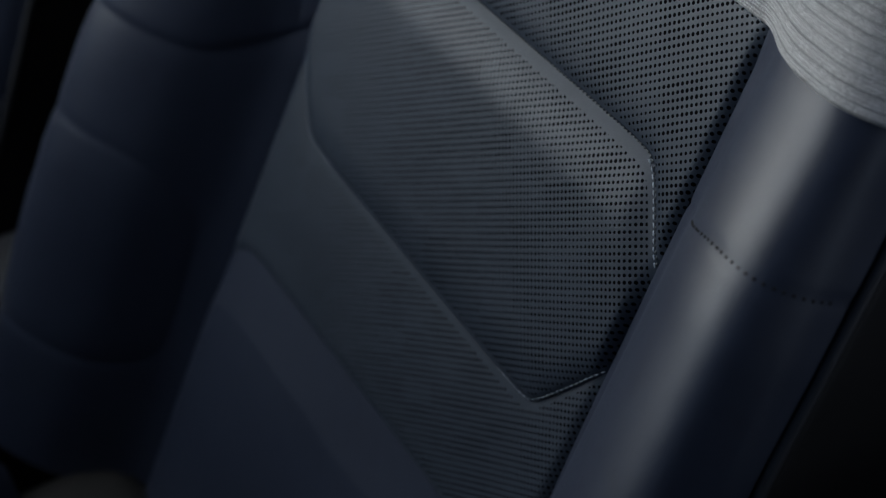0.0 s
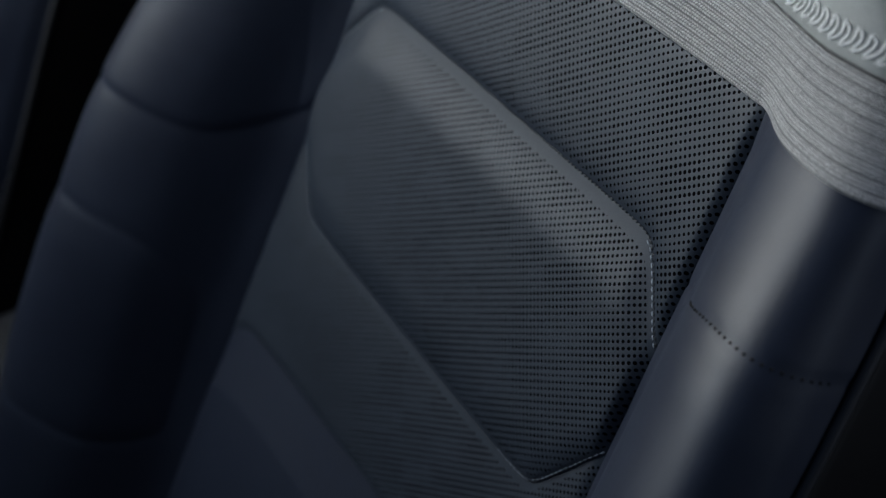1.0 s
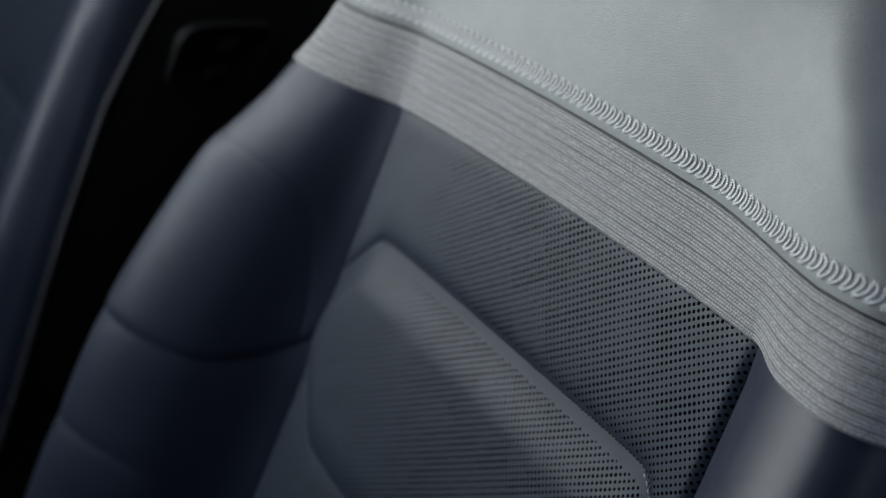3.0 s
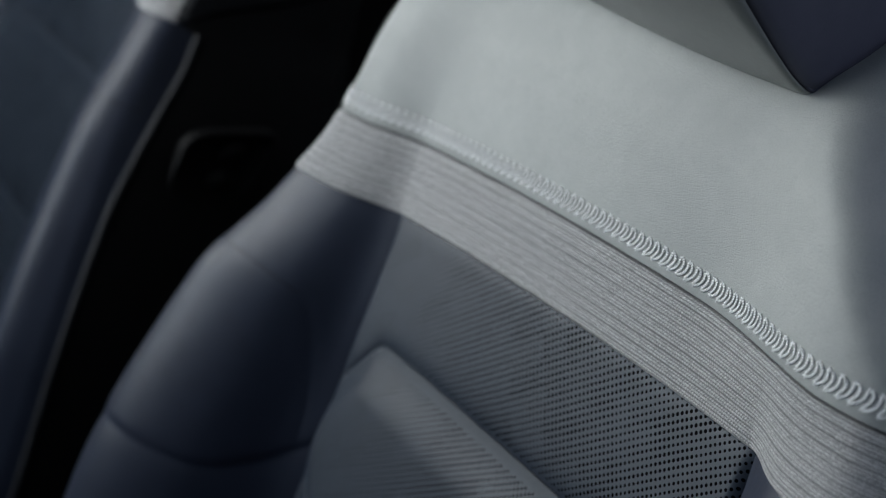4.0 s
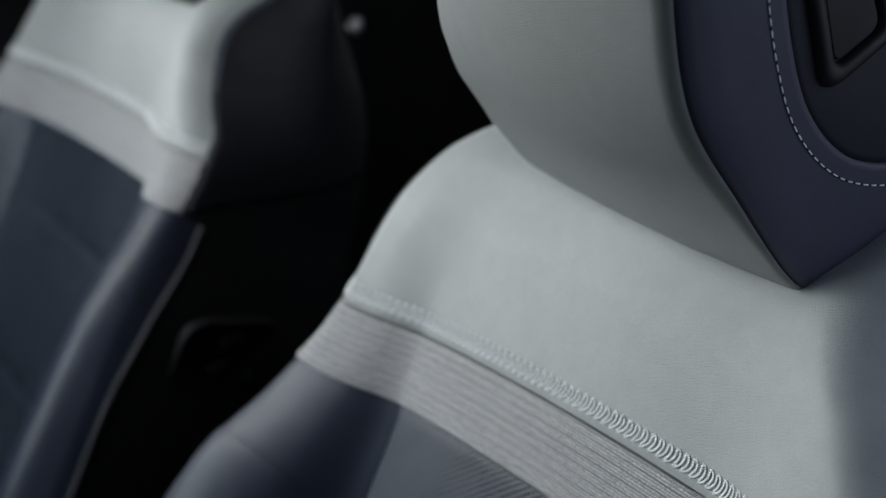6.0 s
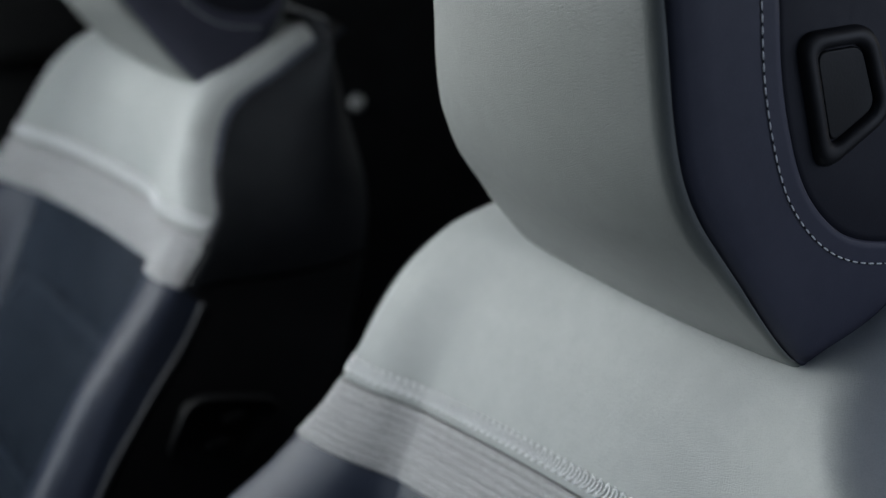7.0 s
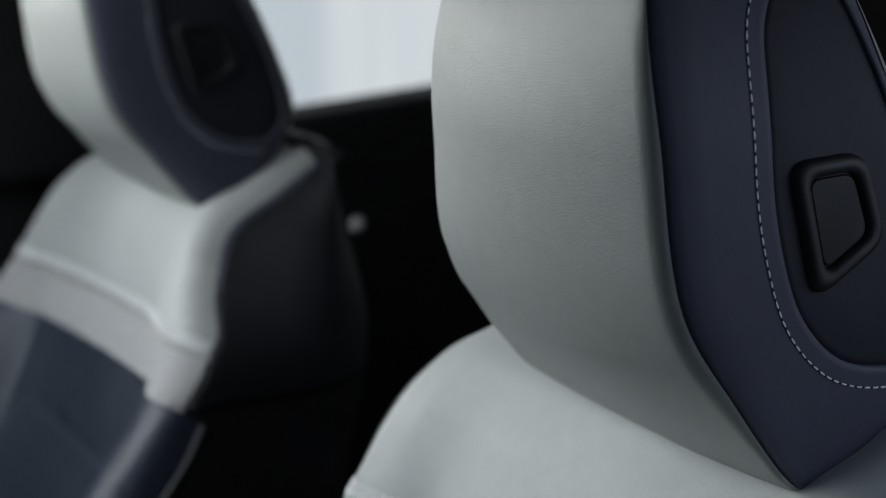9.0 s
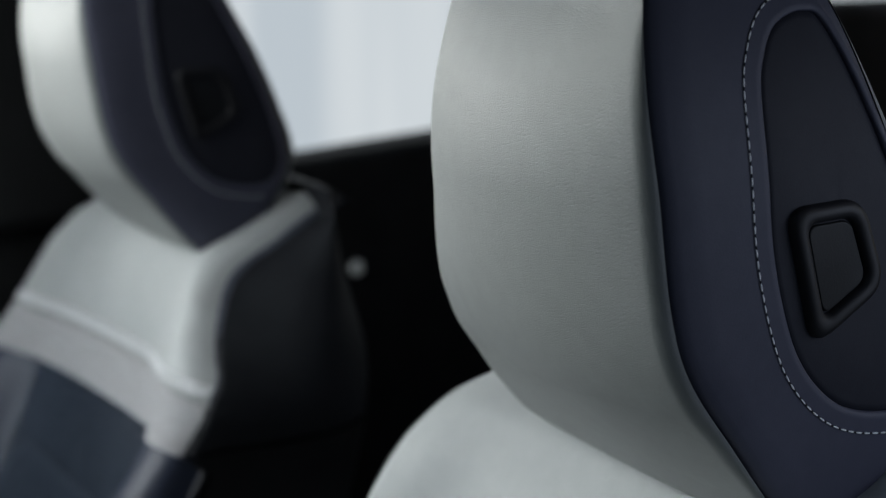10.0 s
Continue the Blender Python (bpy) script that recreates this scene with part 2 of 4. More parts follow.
# ---- helpers of the build ----
def mesh_of(name, verts, faces, material, uvs=None, dist=None, smooth=True):
    me = bpy.data.meshes.new(name)
    me.from_pydata([tuple(map(float, p)) for p in verts], [], [tuple(map(int, f)) for f in faces])
    if uvs is not None:
        layer = me.uv_layers.new(name="UVMap")
        index = np.empty(len(me.loops), dtype=np.int32)
        me.loops.foreach_get("vertex_index", index)
        layer.data.foreach_set("uv", np.asarray(uvs, dtype=np.float32)[index].ravel())
    if dist is not None:
        at = me.attributes.new("seam_distance", "FLOAT", "POINT")
        at.data.foreach_set("value", np.asarray(dist, dtype=np.float32).ravel())
    me.polygons.foreach_set("use_smooth", [smooth] * len(me.polygons))
    me.materials.append(material)
    me.update()
    return me


def thing(name, at, label, category, group="", kind=""):
    ob = new(name)
    ob.location = at
    ob.empty_display_size = 0.05
    return tagged(ob, label, category, group, kind)


def under(ob, parent):
    """Hang ob, whose mesh is in the place's own metres, under parent."""
    ob.parent = parent
    if parent.type == "EMPTY":
        ob.matrix_parent_inverse = Matrix.Translation(-parent.location)
    return ob


def part(name, me, parent, label="", kind=""):
    ob = new(name, me)
    if label or kind:
        tagged(ob, label, kind=kind)
    return under(ob, parent)


def grid(points, closed=False, flip=False):
    """Verts and quads of a sheet from an array (rows, columns, 3)."""
    points = np.asarray(points, dtype=float)
    n, m = points.shape[:2]
    faces = []
    for i in range(n - 1):
        for j in range(m if closed else m - 1):
            k = (j + 1) % m
            f = (i * m + j, i * m + k, (i + 1) * m + k, (i + 1) * m + j)
            faces.append(f[::-1] if flip else f)
    return points.reshape(-1, 3), faces


def rounded_box(lo, hi, r=0.01, seg=3):
    bm = bmesh.new()
    bmesh.ops.create_cube(bm, size=1.0)
    size = Vector(hi) - Vector(lo)
    mid = (Vector(hi) + Vector(lo)) / 2
    for p in bm.verts:
        p.co = Vector((p.co.x * size.x, p.co.y * size.y, p.co.z * size.z)) + mid
    bmesh.ops.bevel(bm, geom=bm.edges[:], offset=r, segments=seg, affect="EDGES", profile=0.5)
    return bm


def finish(bm, name, material, smooth=True):
    bmesh.ops.recalc_face_normals(bm, faces=bm.faces[:])
    me = bpy.data.meshes.new(name)
    bm.to_mesh(me)
    bm.free()
    me.polygons.foreach_set("use_smooth", [smooth] * len(me.polygons))
    me.materials.append(material)
    return me


def catmull(points, n, closed=False):
    """n points on a smooth curve through the given ones."""
    p = np.asarray(points, dtype=float)
    k = len(p)
    if closed:
        ext = np.vstack([p[-1], p, p[0], p[1]])
        t = np.linspace(0, k, n, endpoint=False)
    else:
        ext = np.vstack([2 * p[0] - p[1], p, 2 * p[-1] - p[-2]])
        t = np.linspace(0, k - 1, n)
    i = np.minimum(t.astype(int), (k if closed else k - 1) - 1)
    s = (t - i)[:, None]
    a, b, c, d = ext[i], ext[i + 1], ext[i + 2], ext[i + 3]
    return 0.5 * (2 * b + (c - a) * s + (2 * a - 5 * b + 4 * c - d) * s ** 2 + (3 * b - a - 3 * c + d) * s ** 3)


def table(rows):
    """A smooth function through a few (x, y) rows with rising x."""
    xs, ys = np.array([r[0] for r in rows]), np.array([r[1] for r in rows], dtype=float)
    h = np.diff(xs)
    s = np.diff(ys) / h
    g = np.concatenate([[s[0]], np.where(s[:-1] * s[1:] > 0, 2 * s[:-1] * s[1:] / (s[:-1] + s[1:] + 1e-12), 0), [s[-1]]])

    def f(x):
        x = np.clip(np.asarray(x, dtype=float), xs[0], xs[-1])
        i = np.clip(np.searchsorted(xs, x) - 1, 0, len(xs) - 2)
        t = (x - xs[i]) / h[i]
        return ((1 + 2 * t) * (1 - t) ** 2 * ys[i] + t * (1 - t) ** 2 * h[i] * g[i]
                + t * t * (3 - 2 * t) * ys[i + 1] + t * t * (t - 1) * h[i] * g[i + 1])
    return f


def stitch_mesh(name, lines, length, gap, r, material, flat=0.8):
    """Thread: short stitches along lines of (point, normal) that stand a little out of the surface."""
    verts, faces = [], []
    for pts, nrm in lines:
        pts, nrm = np.asarray(pts, dtype=float), np.asarray(nrm, dtype=float)
        d = np.concatenate([[0], np.cumsum(np.linalg.norm(np.diff(pts, axis=0), axis=1))])
        at = 0.0
        while at + length < d[-1]:
            def on(x):
                return (np.array([np.interp(x, d, pts[:, k]) for k in range(3)]),
                        np.array([np.interp(x, d, nrm[:, k]) for k in range(3)]))
            base = len(verts)
            p0, n0 = on(at)
            p1, _ = on(at + length)
            along = (p1 - p0) / np.linalg.norm(p1 - p0)
            side = np.cross(n0, along)
            side /= np.linalg.norm(side)
            for q, size, rise in ((0.0, 0.45, -0.3), (0.2, 0.9, 0.5), (0.5, 1.0, 0.8), (0.8, 0.9, 0.5), (1.0, 0.45, -0.3)):
                c, n = on(at + q * length)
                for k in range(6):
                    a = math.tau * k / 6
                    verts.append(c + n * (r * rise * flat) + r * size * (math.cos(a) * side + flat * math.sin(a) * n))
            for ring in range(4):
                for k in range(6):
                    m = (k + 1) % 6
                    faces.append((base + ring * 6 + k, base + ring * 6 + m, base + ring * 6 + 6 + m, base + ring * 6 + 6 + k))
            faces.append(tuple(base + k for k in reversed(range(6))))
            faces.append(tuple(base + 24 + k for k in range(6)))
            at += length + gap
    return mesh_of(name, verts, faces, material)


# ---- the seat's own shape: u across, v up the reclined back, w forward of it ----
LEAN = radians(24)
P0 = np.array([0.0, -0.288, 1.159])
UP = np.array([0.0, -math.sin(LEAN), math.cos(LEAN)])
OUT = np.array([0.0, math.cos(LEAN), math.sin(LEAN)])


skew = table([(-0.80, 0.0), (-0.53, 0.0), (-0.43, -0.022), (-0.33, -0.004), (-0.262, 0.014), (-0.24, 0.030), (-0.18, 0.047), (-0.12, 0.043), (-0.04, 0.010), (0.02, 0.0), (0.12, 0.0)])
bow = table([(-0.80, 0.0), (-0.25, 0.0), (-0.20, 0.004), (-0.18, 0.006), (-0.13, 0.007), (-0.10, 0.006), (-0.02, 0.0), (0.12, 0.0)])


def place(u, v, w):
    """A point of the seat; the cover is drawn a little askew and bows up under the headrest."""
    u, v, w = np.broadcast_arrays(np.asarray(u, dtype=float), v, w)
    v = v - skew(v) * u + bow(v) * np.clip(1 - (u / 0.21) ** 2, 0, 1)
    return P0 + u[..., None] * np.array([1.0, 0, 0]) + v[..., None] * UP + w[..., None] * OUT


outer = table([(-0.80, 0.340), (-0.62, 0.340), (-0.47, 0.332), (-0.28, 0.302), (-0.20, 0.279), (-0.15, 0.268), (-0.09, 0.267), (-0.03, 0.250), (0.02, 0.222), (0.06, 0.197), (0.09, 0.178)])
rise = table([(-0.80, 0.094), (-0.62, 0.098), (-0.47, 0.096), (-0.28, 0.071), (-0.20, 0.041), (-0.15, 0.027), (-0.09, 0.018), (-0.03, 0.009), (0.02, 0.001), (0.09, 0.0)])
inner = table([(-0.80, 0.186), (-0.60, 0.182), (-0.40, 0.174), (-0.20, 0.171), (-0.10, 0.168), (0.0, 0.145), (0.09, 0.090)])
roll_back = table([(-0.80, 0.0), (-0.06, 0.0), (-0.02, -0.005), (0.0, -0.012), (0.04, -0.038), (0.09, -0.080)])
pad_top = table([(-0.80, 0.0), (-0.20, 0.0), (-0.13, 0.002), (-0.06, 0.004), (-0.02, 0.0), (0.0, -0.006), (0.03, -0.020), (0.09, -0.030)])

SEAM_TOP, SEAM_MID, SEAM_LOW, BAND_LOW, BAND_TOP = -0.2620, -0.4275, -0.5285, -0.1800, -0.1315


def soft_excess(x, k=0.006):
    return 0.5 * (x + np.sqrt(x * x + k * k))


def seam_top(u):
    return SEAM_TOP - 1.50 * soft_excess(np.abs(u) - 0.1415, 0.006)


def seam_mid(u):
    return SEAM_MID + 1.45 * soft_excess(np.abs(u) - 0.137)


def seam_low(u):
    return SEAM_LOW - 0.9 * soft_excess(np.abs(u) - 0.162, 0.010)


def groove(d, depth, width):
    return -depth * np.exp(-np.abs(d) / width)


def centre(u, v):
    """Forward height of the middle of the back."""
    u, v = np.broadcast_arrays(np.asarray(u, dtype=float), np.asarray(v, dtype=float))
    w = roll_back(v) + pad_top(v) * (1 - (u / 0.26) ** 2)
    a, b, c = seam_top(u), seam_mid(u), seam_low(u)
    mid = (v < a) & (v > b)
    low = v < c
    # the pad: a flat hem under its upper seam, then a soft swell that turns under at the lower seam
    up = np.clip((a - v - 0.005) / 0.038, 0, 1)
    down = np.clip((v - b) / 0.030, 0, 1)
    w = w + np.where(mid, 0.0042 * up * up * (3 - 2 * up) * down * (2 - down), 0)
    w = w + groove(v - a, 0.0026, np.where(v > a, 0.0065, 0.030))
    w = w + groove(v - b, 0.0024, np.where(v > b, 0.0026, 0.030)) + groove(v - c, 0.0024, np.where(v > c, 0.0036, 0.030))
    w = w + np.where(low, 0.0030 * np.clip((c - v) / 0.05, 0, 1) ** 2, 0)
    w = w + np.where(v < BAND_LOW + 0.05, groove(v - BAND_LOW, 0.0008, 0.004), 0)
    side = np.clip((np.abs(u) - (inner(v) - 0.007)) / 0.007, 0, 1) ** 2
    return w * (1 - side) + crease(v) * side


def crease(v):
    """Forward height of the fold between the middle and a bolster."""
    return roll_back(v) + pad_top(v) * 0.55 - 0.004 * np.clip((-0.165 - v) / 0.035, 0, 1)


def seam_distance(u, v):
    """Distance to the nearest seam of the middle of the back."""
    d = v - seam_top(u)
    near = np.minimum(np.where(d > 0, 1.9, 0.60) * np.abs(d), np.abs(v - seam_mid(u)) * 0.95)
    return np.minimum(near, np.abs(v - seam_low(u)))


def seam_side(u):
    """Height of the seam that crosses a bolster, by the distance from the middle."""
    return -0.2475 - 0.36 * soft_excess(0.236 - np.abs(u), 0.02)


def wrap(v):
    """How far the cover is drawn round the side: more at the shoulder."""
    t = np.clip((np.asarray(v) + 0.20) / 0.10, 0, 1)
    return t * t * (3 - 2 * t)


lift = table([(-0.80, 0.030), (-0.47, 0.028), (-0.332, 0.023), (-0.27, 0.0125), (-0.20, 0.0), (0.10, 0.0)])


def edge_height(v):
    return float(roll_back(v) + pad_top(v) * 0.5 + 0.50 * rise(v) - 0.018 - 0.022 * wrap(v) + lift(v))


def bolster_line(v, n):
    """One cross-section of a side bolster, from its crease to its outer edge: (n, 2) of u, w."""
    ui, uo, h = float(inner(v)), float(outer(v)), float(rise(v))
    w0, b = float(crease(v)), float(roll_back(v) + pad_top(v) * 0.5)
    d, k = uo - ui, float(wrap(v))
    pts = [(ui, w0), (ui + 0.12 * d, w0 + 0.30 * (b + 0.58 * h - w0)), (ui + 0.34 * d, b + 0.63 * h), (ui + 0.59 * d, b + 0.93 * h),
           (ui + (0.81 - 0.12 * k) * d, b + h - 0.001 - 0.001 * k), (ui + 0.95 * d, b + 0.82 * h - 0.006 - 0.013 * k), (uo, edge_height(v))]
    return catmull(pts, n)


# outline of the upper quilted pad: across the bolster, then down beside the fold
PAD_SEAM = catmull([(0.310, -0.2470), (0.270, -0.2480), (0.236, -0.2515), (0.213, -0.2565), (0.1995, -0.2680), (0.1915, -0.2940), (0.1850, -0.3360), (0.1830, -0.3640)], 160)


def bolster(v, a_count, offset=0.0, pads=0):
    """Rows (len(v), a_count) of u, v, w on a bolster; pads presses the two quilted pads into it."""
    out = np.zeros((len(v), a_count, 3))
    a = np.linspace(0, 1, a_count)
    for i, x in enumerate(v):
        line = bolster_line(x, a_count)
        t = np.gradient(line, axis=0)
        nrm = np.stack([-t[:, 1], t[:, 0]], 1)
        nrm /= np.linalg.norm(nrm, axis=1)[:, None] + 1e-9
        push = np.full(a_count, offset)
        if pads == 1:
            push = push + groove(x - seam_side(line[:, 0]), 0.0010, 0.0016)
        if pads == 2:
            # the upper pad ends below in a bow, the lower pad has rounded corners
            u = line[:, 0]
            off = x - (-0.415 + 1.4 * soft_excess(0.213 - u, 0.012))
            push = push + groove(off, 0.0017, np.where(off > 0, 0.0030, 0.014))
            gap = np.min(np.hypot((u[:, None] - PAD_SEAM[None, :, 0]) * 1.8, x - PAD_SEAM[None, :, 1]), axis=1)
            push = push + groove(gap, 0.0009, 0.0017)
            for top, low, edge, r, depth in ((-0.503, -0.686, 0.200, 0.045, 0.0013),):
                du, dv = edge + r - u, abs(x - (top + low) / 2) - ((top - low) / 2 - r)
                box = np.hypot(np.maximum(du, 0), max(dv, 0)) + np.minimum(np.maximum(du, dv), 0) - r
                push = push + groove(box, depth, 0.0032) + np.where(box < 0, 0.0015 * np.clip(-box / 0.03, 0, 1), 0)
        out[i, :, 0] = line[:, 0] + nrm[:, 0] * push
        out[i, :, 1] = x
        out[i, :, 2] = line[:, 1] + nrm[:, 1] * push
    return out


def along(rows):
    """Length along each cross-section, for the grain."""
    d = np.linalg.norm(np.diff(rows, axis=1), axis=2)
    return np.concatenate([np.zeros((len(rows), 1)), np.cumsum(d, axis=1)], axis=1)


def sheet(name, rows, material, flip=False, u0=0.0, dist=None):
    """A mesh from rows of (u, v, w); its uv is metres along the cloth."""
    rows = np.asarray(rows, dtype=float)
    s = along(rows) + u0
    verts, faces = grid(place(rows[..., 0], rows[..., 1], rows[..., 2]), flip=flip)
    uvs = np.stack([s, rows[..., 1]], -1).reshape(-1, 2)
    return mesh_of(name, verts, faces, material, uvs, dist)


def mirrored(rows, side):
    rows = rows.copy()
    rows[..., 0] *= side
    return rows


# where the shoulder turns to the door side, and how tightly
roll_line = table([(-0.80, 0.400), (-0.20, 0.330), (-0.1315, 0.264), (-0.110, 0.238), (-0.088, 0.2135), (-0.070, 0.1950), (-0.050, 0.1800), (-0.036, 0.1630), (-0.007, 0.1400), (0.05, 0.118), (0.092, 0.100)])
ROLL = 0.031


def full_rows(vs, offset, n_mid=121, n_side=40):
    """Whole cross-sections from one outer edge to the other."""
    vs = np.asarray(vs)
    side = bolster(vs, n_side)
    u = np.linspace(-1, 1, n_mid)[None, :] * inner(vs)[:, None]
    v = np.repeat(vs[:, None], n_mid, 1)
    mid = np.stack([u, v, centre(u, v)], -1)
    left = mirrored(side, -1)[:, ::-1][:, :-1]
    right = side[:, 1:]
    rows = np.concatenate([left, mid, right], axis=1)
    # the folds beside the middle fade out towards the shoulder
    fade = np.clip((vs + 0.185) / 0.06, 0, 1)[:, None]
    m = rows.shape[1]
    for c in range(n_side - 1, m - n_side, n_mid - 1):
        for i in range(len(vs)):
            a, b = c - int(0.62 * n_side), c + int(0.42 * n_mid / 2) if c < m / 2 else c + int(0.62 * n_side)
            if c > m / 2:
                a = c - int(0.42 * n_mid / 2)
            p0, p1 = rows[i, a], rows[i, b]
            t0, t1 = rows[i, a] - rows[i, a - 1], rows[i, b + 1] - rows[i, b]
            x0, x1 = p0[0], p1[0]
            h = x1 - x0
            t = (rows[i, a:b + 1, 0] - x0) / h
            s0, s1 = t0[2] / t0[0] * h, t1[2] / t1[0] * h
            w = (1 + 2 * t) * (1 - t) ** 2 * p0[2] + t * (1 - t) ** 2 * s0 + t * t * (3 - 2 * t) * p1[2] + t * t * (t - 1) * s1
            rows[i, a:b + 1, 2] += (w - rows[i, a:b + 1, 2]) * fade[i]
    # the shoulder's padding evens out what is left of the folds
    soft = np.clip((vs + 0.130) / 0.045, 0, 1)
    for i in range(len(vs)):
        u, w = rows[i, :, 0], rows[i, :, 2]
        inside = np.clip((u[-1] - 0.022 - np.abs(u)) / 0.03, 0, 1) * soft[i]
        even = np.mean([np.interp(u + d, u, w) for d in np.linspace(-0.022, 0.022, 15)], axis=0)
        rows[i, :, 2] = w + (even - w) * inside
    # beside the headrest the shoulder rolls off to the door side
    far = np.clip(-rows[..., 0] - (roll_line(vs) - 0.012)[:, None], 0, ROLL * 0.97)
    rows[..., 2] -= ROLL - np.sqrt(ROLL ** 2 - far ** 2)
    tu = np.gradient(rows, axis=1)
    nrm = np.stack([-tu[..., 2], np.zeros(tu.shape[:2]), tu[..., 0]], -1)
    nrm /= np.linalg.norm(nrm, axis=2)[..., None] + 1e-9
    off = np.broadcast_to(np.asarray(offset, dtype=float), (len(vs),))
    return rows + nrm * off[:, None, None]


def normals_of(rows):
    p = place(rows[..., 0], rows[..., 1], rows[..., 2])
    n = np.cross(np.gradient(p, axis=1), np.gradient(p, axis=0))
    return p, n / (np.linalg.norm(n, axis=2)[..., None] + 1e-12)


def on_mid(u, v, lift=0.0):
    """Points and normals on the middle of the back."""
    e = 0.0008
    p = place(u, v, centre(u, v))
    n = np.cross(place(u + e, v, centre(u + e, v)) - p, place(u, v + e, centre(u, v + e)) - p)
    n /= -np.linalg.norm(n, axis=-1)[..., None]
    return p + lift * n, n


edge_u = table([(-0.80, 0.400), (-0.20, 0.330), (-0.140, 0.2672), (-0.120, 0.2640), (-0.100, 0.2600), (-0.034, 0.238), (0.0, 0.216), (0.022, 0.200), (0.065, 0.168), (0.092, 0.142)])


def side_u(v, side=1):
    """Half width at the edge of the side panel."""
    wide = np.minimum(outer(v), edge_u(v))
    return wide if side > 0 else wide - soft_excess(wide - roll_line(v) - 0.022, 0.018)


def trimmed(rows):
    """Cross-sections cut off at the edge of the side panel."""
    out = rows.copy()
    n = rows.shape[1]
    for i, row in enumerate(rows):
        u, k = row[:, 0], np.arange(n)
        right = min(float(side_u(row[0, 1])), u[-1])
        left = min(float(side_u(row[0, 1], -1)), u[-1])
        at = np.linspace(np.interp(-left, u, k), np.interp(right, u, k), n)
        for c in range(3):
            out[i, :, c] = np.interp(at, k, row[:, c])
    return out


shell_back = table([(-0.80, -0.182), (-0.30, -0.182), (-0.07, -0.164), (0.05, -0.108), (0.092, -0.080)])


STITCH_BOW, STITCH_LEAN = -0.36, -0.36


def build_backrest(seat):
    # perforated middle: upper panel, quilted pad, strip, lower pad
    columns = np.linspace(-1, 1, 161)[None, :]
    for name, top, low, n, label in (("upper_panel", lambda u: BAND_LOW + 0.004 + 0 * u, seam_top, 60, "perforated slate-navy leather panel"),
                                     ("quilted_pad", seam_top, seam_mid, 90, "raised perforated leather pad with chamfered corners"),
                                     ("lumbar_strip", seam_mid, seam_low, 60, "perforated navy leather strip"),
                                     ("lower_pad", seam_low, lambda u: -0.80 + 0 * u, 90, "plain lower navy leather pad")):
        t = np.linspace(0, 1, n)[:, None]
        u = columns * (inner(-0.35) + 0.0 * t)
        v = top(u) + (low(u) - top(u)) * t
        u = columns * inner(v)
        v = top(u) + (low(u) - top(u)) * t
        rows = np.stack([u, v, centre(u, v)], -1)
        uvs = np.stack([u, v], -1).reshape(-1, 2)
        verts, faces = grid(place(rows[..., 0], rows[..., 1], rows[..., 2]))
        me = mesh_of(name, verts, faces, PERFORATED if name != "lower_pad" else NAVY, uvs, seam_distance(u, v))
        part(name, me, seat, label)

    # bolsters
    v = np.linspace(BAND_LOW + 0.006, -0.80, 240)
    for side, pads in ((1, 2), (-1, 1)):
        rows = mirrored(bolster(v, 72, pads=pads), side)
        b = part("bolster", sheet("bolster", rows, NAVY, flip=side < 0), seat, "padded navy leather side bolster with stitched seams")
        seam = []
        for k in range(20, 68):
            x = -0.25
            for _ in range(6):
                point = bolster(np.array([x]), 72)[0][k]
                x = float(seam_side(point[0]))
            seam.append(point)
        seam = np.array(seam)
        seam[:, 0] *= side
        p = place(seam[:, 0], seam[:, 1], seam[:, 2])
        nrm = np.gradient(p, axis=0)
        nrm = np.cross(nrm, UP) * 1.0
        nrm /= np.linalg.norm(nrm, axis=1)[:, None]
        if (nrm @ OUT).mean() < 0:
            nrm = -nrm
        part("seam_stitching", stitch_mesh("seam_stitching", [(p - 0.0009 * nrm, nrm)], 0.0024, 0.0022, 0.00085, BLACK_THREAD, 0.7), b, "dark sunk stitches", "stuff")

        # welt along the bolster's outer edge
        ring = []
        for x in np.linspace(BAND_LOW - 0.004, -0.79, 120):
            c = (float(outer(x)) + 0.0025, edge_height(x) - 0.0030)
            ring.append([(side * (c[0] + 0.0030 * math.cos(a)), x, c[1] + 0.0030 * math.sin(a)) for a in np.linspace(0, math.tau, 11)])
        part("edge_welt", sheet("edge_welt", np.array(ring), CHARCOAL, flip=side > 0), b, "charcoal leather welt along the outer edge")

    # knitted band round the whole back
    ribs = 9
    vs = np.linspace(BAND_LOW, BAND_TOP, ribs * 10 + 1)
    k = np.linspace(0, 1, len(vs))
    turn = k * ribs + 0.06 * np.sin(9.0 * k)
    swell = (0.00072 + 0.00016 * np.sin(31.0 * k)) * np.abs(np.sin(np.pi * turn)) ** 0.45
    off = 0.0030 * np.clip(np.minimum(k / 0.05, (1 - k) / 0.03), 0, 1) ** 0.5 + swell - 0.0010 - 0.0022 * np.clip((k - 0.94) / 0.06, 0, 1)
    band = trimmed(full_rows(vs, off))
    rim_v, rims = vs, {1: band[:, -1, 2], -1: band[:, 0, 2]}
    part("knitted_band", sheet("knitted_band", band, KNIT, flip=True), seat, "light grey ribbed knitted textile band")

    # grey shoulder panel
    vs = np.concatenate([np.linspace(BAND_TOP + 0.001, -0.10, 14), np.linspace(-0.098, 0.09, 60)])
    lip = np.where(vs < -0.12, 0.0028 * np.clip((vs - BAND_TOP) / 0.004, 0, 1) ** 0.5, 0.0028)
    cut = trimmed(full_rows(vs, lip))
